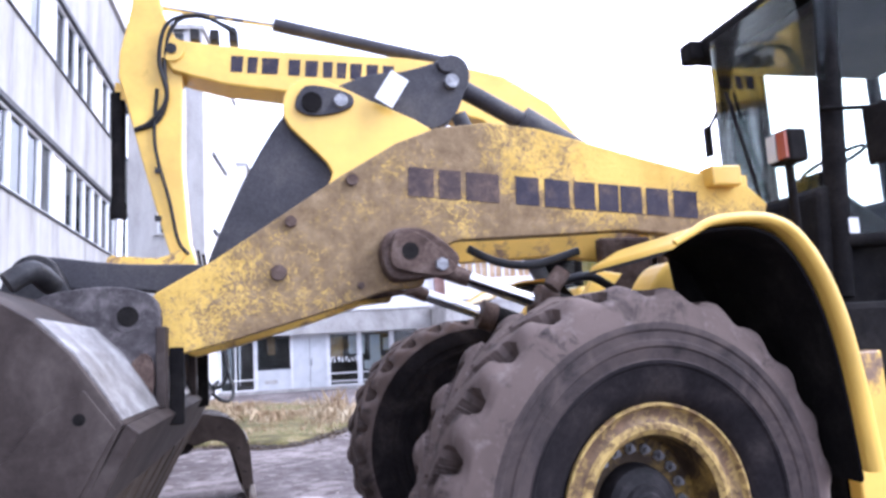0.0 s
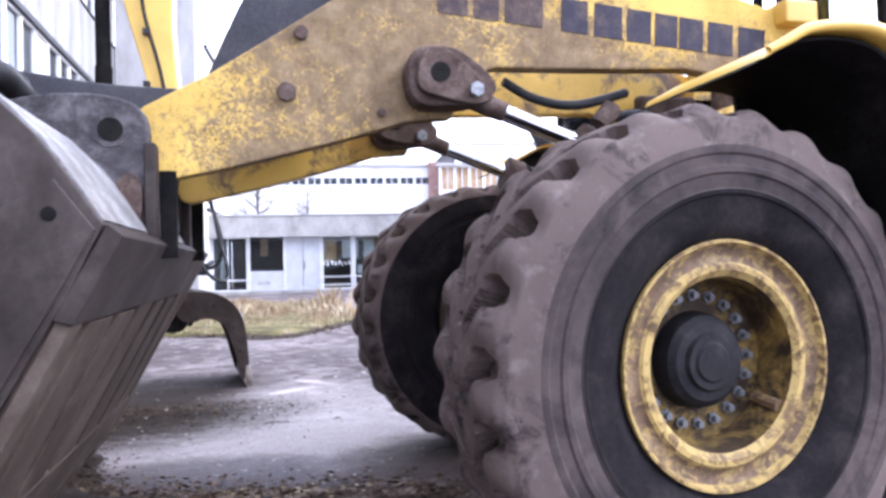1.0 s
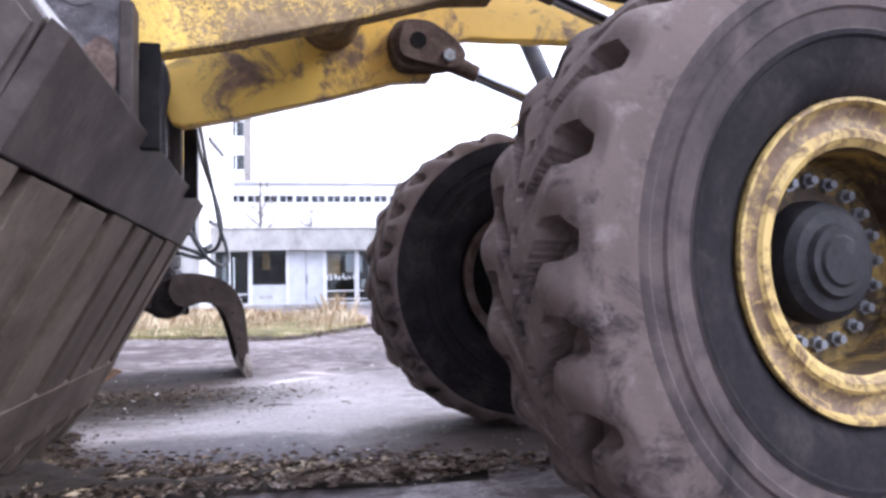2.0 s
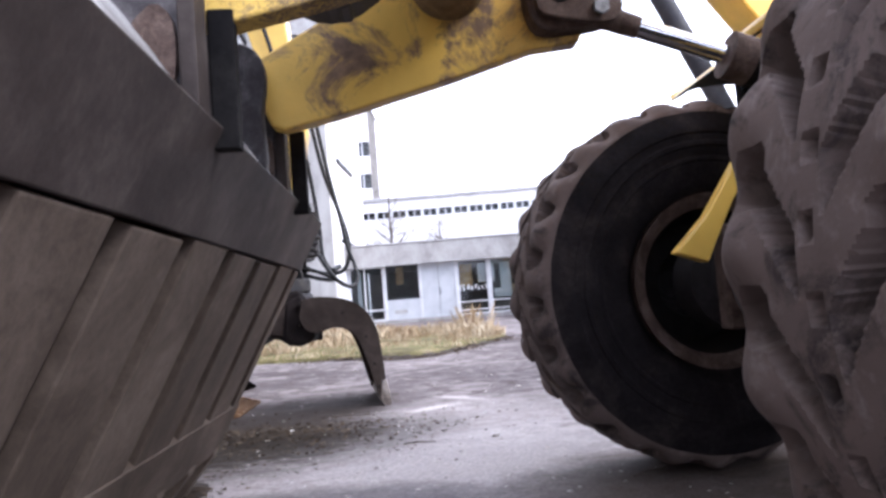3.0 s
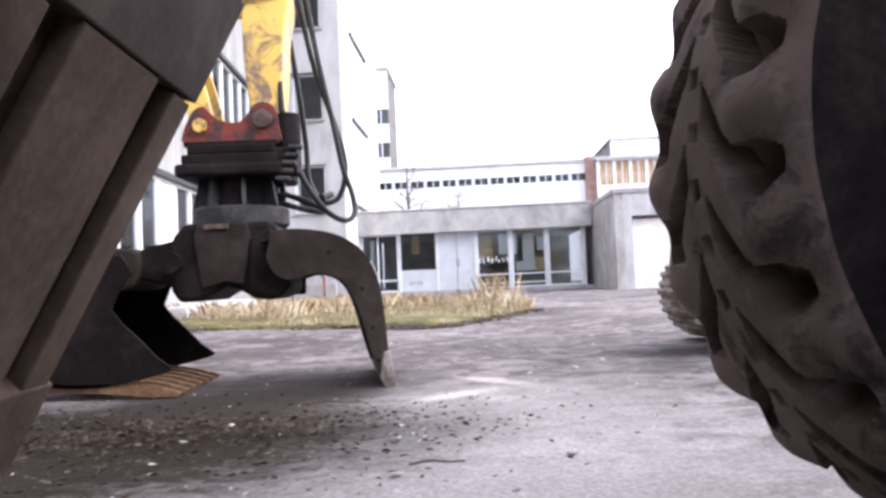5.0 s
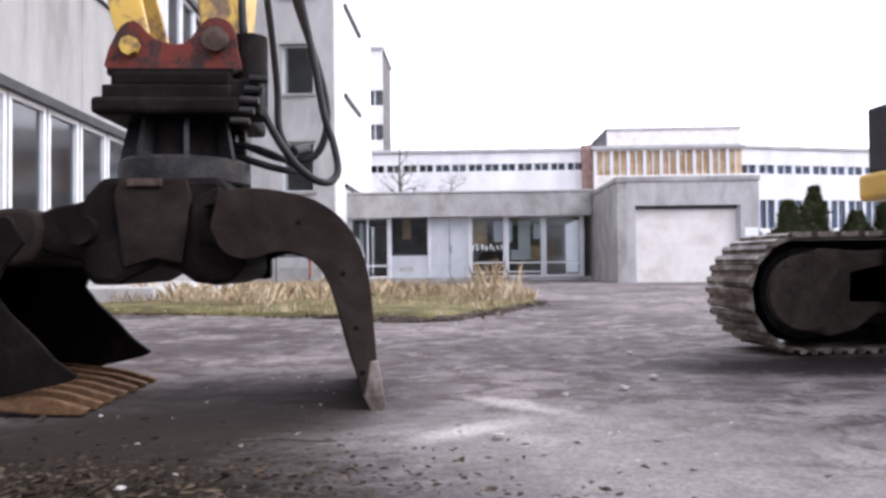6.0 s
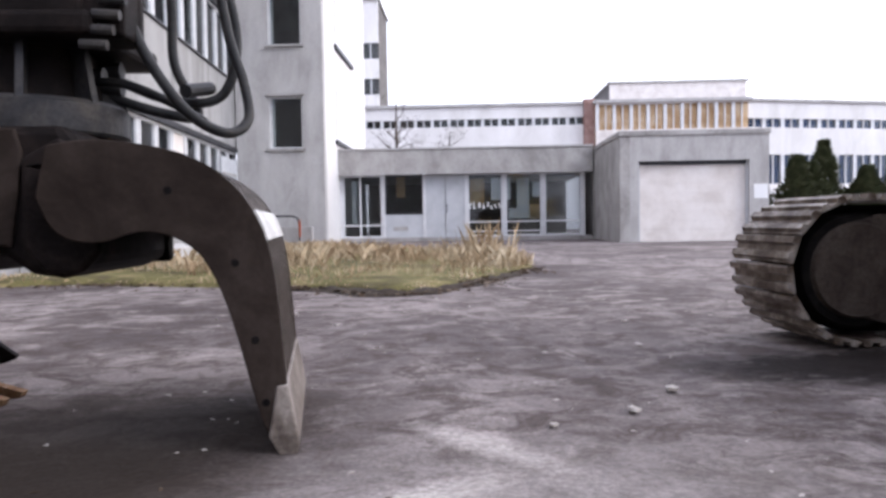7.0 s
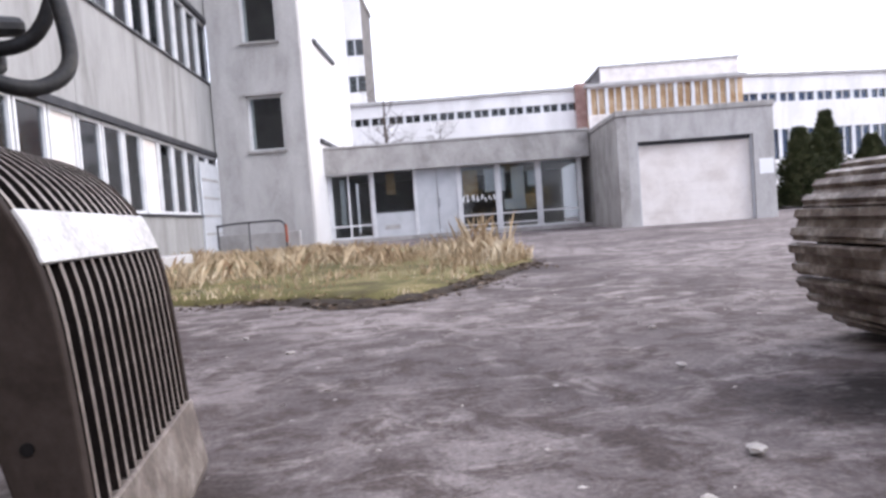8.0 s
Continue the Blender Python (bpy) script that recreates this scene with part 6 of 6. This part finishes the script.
def build_island():
    ring = smooth_line([(x, y, 0) for x, y in ISLAND], 6, True)
    ring = [q + Vector((noise.noise(q * 2.3) * 0.14, noise.noise(q * 2.3 + Vector((5, 0, 0))) * 0.14, 0)) for q in ring]
    bm = bmesh.new()
    c = Vector((0.0, 18.5, 0.10))
    rings = []
    for f, z in ((1.0, -0.03), (0.985, 0.035), (0.9, 0.06), (0.7, 0.08), (0.4, 0.10)):
        rings.append([bm.verts.new((c.x + (q.x - c.x) * f, c.y + (q.y - c.y) * f, z + 0.02 * noise.noise(Vector((q.x * f, q.y * f, 1)) * 1.7))) for q in ring])
    for a, b in zip(rings, rings[1:]):
        for i in range(len(ring)):
            j = (i + 1) % len(ring)
            bm.faces.new((a[i], a[j], b[j], b[i]))
    bm.faces.new(rings[-1])
    ob = part("grass_island", bm, M_moss, smooth=50)
    tagged(ob, "mossy planting island overgrown with dry straw grass", "grass", kind="structure")
    rnd = random.Random(12)
    verts, faces = [], []
    poly = [(q.x, q.y) for q in ring]
    n = 0
    while n < 26000:
        x, y = rnd.uniform(-3.6, 3.4), rnd.uniform(12.2, 26.5)
        if rnd.random() > (1.0 if y < 19 else 0.45) or not inside(x, y, poly):
            continue
        tall = max(0.0, noise.noise(Vector((x * 0.9, y * 0.9, 7))) + 0.25)
        tuft = math.exp(-((x - 2.75) ** 2 / 0.10 + (y - 17.0) ** 2 / 0.3))
        edge = 0.35 if y < 13.8 + 0.4 * abs(x - 1.4) else 1.0
        if rnd.random() > (0.32 + tall) * (0.30 if y < 14.4 + 0.5 * abs(x - 1.4) else 1.0):
            n += 1
            continue
        h = (0.06 + 0.30 * tall * rnd.random() + 0.15 * tuft * rnd.random()) * edge
        a = rnd.uniform(0, 6.283)
        lean = rnd.uniform(0.1, 0.7) * h
        w = 0.008 + 0.006 * rnd.random()
        dx, dy = math.cos(a) * w, math.sin(a) * w
        lx, ly = math.cos(a + 1.3) * lean, math.sin(a + 1.3) * lean
        i = len(verts)
        verts += [(x - dx, y - dy, 0.04), (x + dx, y + dy, 0.04), (x + lx * 0.4, y + ly * 0.4, 0.04 + h * 0.7), (x + lx, y + ly, 0.04 + h)]
        faces += [(i, i + 1, i + 2), (i + 1, i + 3, i + 2)]
        n += 1
    for k in range(260):
        x, y = rnd.gauss(2.72, 0.22), rnd.gauss(17.0, 0.35)
        h, a = 0.10 + 0.62 * rnd.random() ** 2.4, rnd.uniform(0, 6.283)
        lean = rnd.uniform(0.05, 0.55) * h
        dx, dy = math.cos(a) * 0.005, math.sin(a) * 0.005
        i = len(verts)
        verts += [(x - dx, y - dy, 0.03), (x + dx, y + dy, 0.03), (x + lean * math.cos(a + 1) * 0.5, y + lean * math.sin(a + 1) * 0.5, h * 0.7), (x + lean * math.cos(a + 1), y + lean * math.sin(a + 1), h)]
        faces += [(i, i + 1, i + 2), (i + 1, i + 3, i + 2)]
    # broken brown stems in low clumps among the grass
    for cx, cy in ((-0.6, 15.0), (0.2, 15.6), (-1.8, 15.8), (1.4, 16.2), (-2.6, 16.6), (2.4, 16.2)):
        for k in range(90):
            x, y = rnd.gauss(cx, 0.28), rnd.gauss(cy, 0.3)
            h, a = 0.10 + 0.28 * rnd.random(), rnd.uniform(0, 6.283)
            lean = rnd.uniform(0.2, 0.9) * h
            dx, dy = math.cos(a) * 0.007, math.sin(a) * 0.007
            i = len(verts)
            verts += [(x - dx, y - dy, 0.03), (x + dx, y + dy, 0.03), (x + lean * math.cos(a + 1) * 0.5, y + lean * math.sin(a + 1) * 0.5, h * 0.8), (x + lean * math.cos(a + 1), y + lean * math.sin(a + 1), h)]
            faces += [(i, i + 1, i + 2), (i + 1, i + 3, i + 2)]
    me = bpy.data.meshes.new("dry_grass")
    me.from_pydata(verts, [], faces)
    me.materials.append(M_straw)
    tagged(new("dry_grass", me), "dry straw-coloured grass tufts on the island", "grass", kind="stuff")


build_island()


def leaf_patch(name, label, spots, mat, size, seed, count):
    """Curled scraps lying on the ground; spots: x, y, spread x, spread y."""
    rnd = random.Random(seed)
    verts, faces = [], []
    for k in range(count):
        sx, sy, wx, wy = spots[rnd.randrange(len(spots))]
        x, y = rnd.gauss(sx, wx), rnd.gauss(sy, wy)
        s = rnd.uniform(0.5, 1.3) * size
        a = rnd.uniform(0, 6.283)
        z = 0.010 + rnd.uniform(0, 0.012)
        ux, uy = math.cos(a) * s, math.sin(a) * s
        vx, vy = -uy * rnd.uniform(0.4, 0.8), ux * rnd.uniform(0.4, 0.8)
        k1, k2 = rnd.uniform(0, 0.5) * s, rnd.uniform(-0.1, 0.5) * s
        i = len(verts)
        verts += [(x - ux, y - uy, z), (x - vx * 0.8, y - vy * 0.8, z + k1), (x + ux * 0.3 - vx * 0.7, y + uy * 0.3 - vy * 0.7, z + k1), (x + ux, y + uy, z + 0.2 * s), (x + ux * 0.2 + vx * 0.8, y + uy * 0.2 + vy * 0.8, z + k2), (x - ux * 0.4 + vx * 0.6, y - uy * 0.4 + vy * 0.6, z + k2), (x, y, z)]
        faces += [(i + 6, i + j, i + (j + 1) % 6) for j in range(6)]
    me = bpy.data.meshes.new(name)
    me.from_pydata(verts, [], faces)
    me.materials.append(mat)
    return tagged(new(name, me), label, "leaves", kind="stuff")


def mound(name, label, pts, mat, seed, cat="soil"):
    """A low, ragged heap along a line; pts: x, y, half width, height."""
    bm = bmesh.new()
    line = smooth_line([(x, y, 0) for x, y, w, h in pts], 8)
    rings = []
    for i, q in enumerate(line):
        f = i / (len(line) - 1) * (len(pts) - 1)
        a, b = pts[int(f)], pts[min(int(f) + 1, len(pts) - 1)]
        t = f - int(f)
        w, h = a[2] + (b[2] - a[2]) * t, a[3] + (b[3] - a[3]) * t
        d = (line[min(i + 1, len(line) - 1)] - line[max(i - 1, 0)]).normalized()
        s = Vector((-d.y, d.x, 0))
        row = []
        for k in range(13):
            v = -1 + k / 6
            p = q + s * w * v * (1 + 0.35 * noise.noise(Vector((q.x * 3, q.y * 3, seed + (v > 0)))))
            z = h * (1 - v * v) * (0.75 + 0.9 * noise.noise(Vector((p.x * 7, p.y * 7, seed)))) - 0.012
            row.append(bm.verts.new((p.x, p.y, z)))
        rings.append(row)
    for a, b in zip(rings, rings[1:]):
        for k in range(12):
            bm.faces.new((a[k], a[k + 1], b[k + 1], b[k]))
    return tagged(part(name, bm, mat, smooth=60), label, cat, kind="structure")


mound("leaf_mould", "dark band of wet leaf mould beside the bucket", [(-0.6, 4.9, 0.25, 0.05), (0.3, 4.85, 0.35, 0.07), (0.9, 4.75, 0.30, 0.05), (1.5, 4.70, 0.20, 0.035), (2.2, 4.55, 0.14, 0.02)], M_litter, 2)
mound("soil_edge", "dark crumbling soil along the island's edge", [(0.3, 13.20, 0.06, 0.02), (0.8, 12.95, 0.18, 0.05), (1.40, 12.38, 0.22, 0.07), (1.95, 12.95, 0.12, 0.05), (2.45, 13.9, 0.16, 0.05), (3.0, 15.1, 0.07, 0.03)], M_litter, 5)
mound("leaf_mould", "muddy heap under the bucket", [(0.25, 3.0, 0.25, 0.06), (0.3, 3.8, 0.3, 0.09), (0.3, 4.6, 0.3, 0.08), (0.28, 5.4, 0.25, 0.07), (0.2, 5.9, 0.2, 0.04)], M_litter, 8)

leaf_patch("dead_leaves", "curled brown and pale dead leaves on the asphalt", [(0.4, 4.85, 0.45, 0.2), (1.2, 4.75, 0.4, 0.12), (1.9, 4.6, 0.3, 0.08), (0.3, 4.4, 0.2, 0.5), (0.3, 3.4, 0.25, 0.5)], M_leaf, 0.022, 31, 6500)
leaf_patch("dead_leaves", "scattered dead leaves near the grapple", [(0.1, 7.05, 0.5, 0.15), (0.5, 7.1, 0.4, 0.12), (0.9, 6.9, 0.5, 0.3), (0.3, 6.7, 0.5, 0.4), (-0.5, 7.2, 0.5, 0.3)], M_mulch, 0.015, 32, 2600)
leaf_patch("dead_leaves", "dead leaves along the island's edge", [(1.45, 12.5, 0.25, 0.14), (2.2, 13.6, 0.18, 0.3), (3.0, 15.2, 0.15, 0.4), (0.6, 13.1, 0.4, 0.12), (-1.5, 13.9, 0.6, 0.15)], M_leaf, 0.030, 33, 1900)
leaf_patch("pale_debris", "pale scraps of leaf and paint strewn over the yard", [(1.2, 6.0, 0.9, 0.7), (1.6, 8.0, 1.0, 0.9), (2.0, 11, 1.8, 1.6), (1.6, 5.3, 0.5, 0.4)], M_pebble, 0.013, 34, 300)


leaf_patch("dead_leaves", "dark wet leaves heaped beside the bucket", [(0.42, 4.3, 0.14, 0.35), (0.45, 4.85, 0.25, 0.12), (0.8, 4.72, 0.2, 0.09), (0.30, 5.2, 0.12, 0.3)], M_mulch, 0.014, 35, 9000)
leaf_patch("dead_leaves", "pale bleached leaves along the dark leaf mould", [(1.5, 4.72, 0.28, 0.05), (1.2, 4.80, 0.2, 0.05), (0.6, 4.7, 0.35, 0.25)], M_straw, 0.022, 36, 380)


def stones():
    rnd = random.Random(77)
    first = None
    for x, y, s in ((2.53, 8.72, 0.05), (2.30, 8.45, 0.045), (2.71, 9.66, 0.04), (2.0, 8.3, 0.03), (1.62, 7.6, 0.04), (2.9, 10.5, 0.03), (2.2, 9.5, 0.025), (1.3, 6.3, 0.03), (1.85, 6.45, 0.04), (1.1, 10.6, 0.04), (0.75, 11.2, 0.035), (2.0, 11.4, 0.03)):
        bm = bmesh.new()
        bmesh.ops.create_icosphere(bm, subdivisions=2, radius=1.0)
        for v in bm.verts:
            k = 1 + 0.75 * noise.noise(v.co * 1.6 + Vector((x, y, 0)))
            v.co = Vector((v.co.x * s * 0.6 * k, v.co.y * s * 0.42 * k, v.co.z * s * 0.17 * k))
        o = part("stone", bm, M_pebble, smooth=50)
        o.location = (x, y, s * 0.1)
        o.rotation_euler = (0, 0, rnd.uniform(0, 6))
        tagged(o, "small pale stone lying on the asphalt", "stone", "stones on the yard")


stones()


def twig(x, y, yaw, L):
    o = part("twig", tube([(-L / 2, 0, 0.012), (-L * 0.1, 0.012, 0.016), (L * 0.2, -0.006, 0.014), (L / 2, 0.01, 0.010)], 0.005, 6, 4, 0.003), M_bark)
    o.matrix_world = pose(x, y, 0, 0, 0, yaw)
    tagged(o, "thin dark twig lying on the asphalt", "twig", "twigs on the yard")


twig(1.42, 6.37, 2, 0.17)
twig(0.95, 7.55, -5, 0.3)
twig(2.35, 5.35, 30, 0.22)
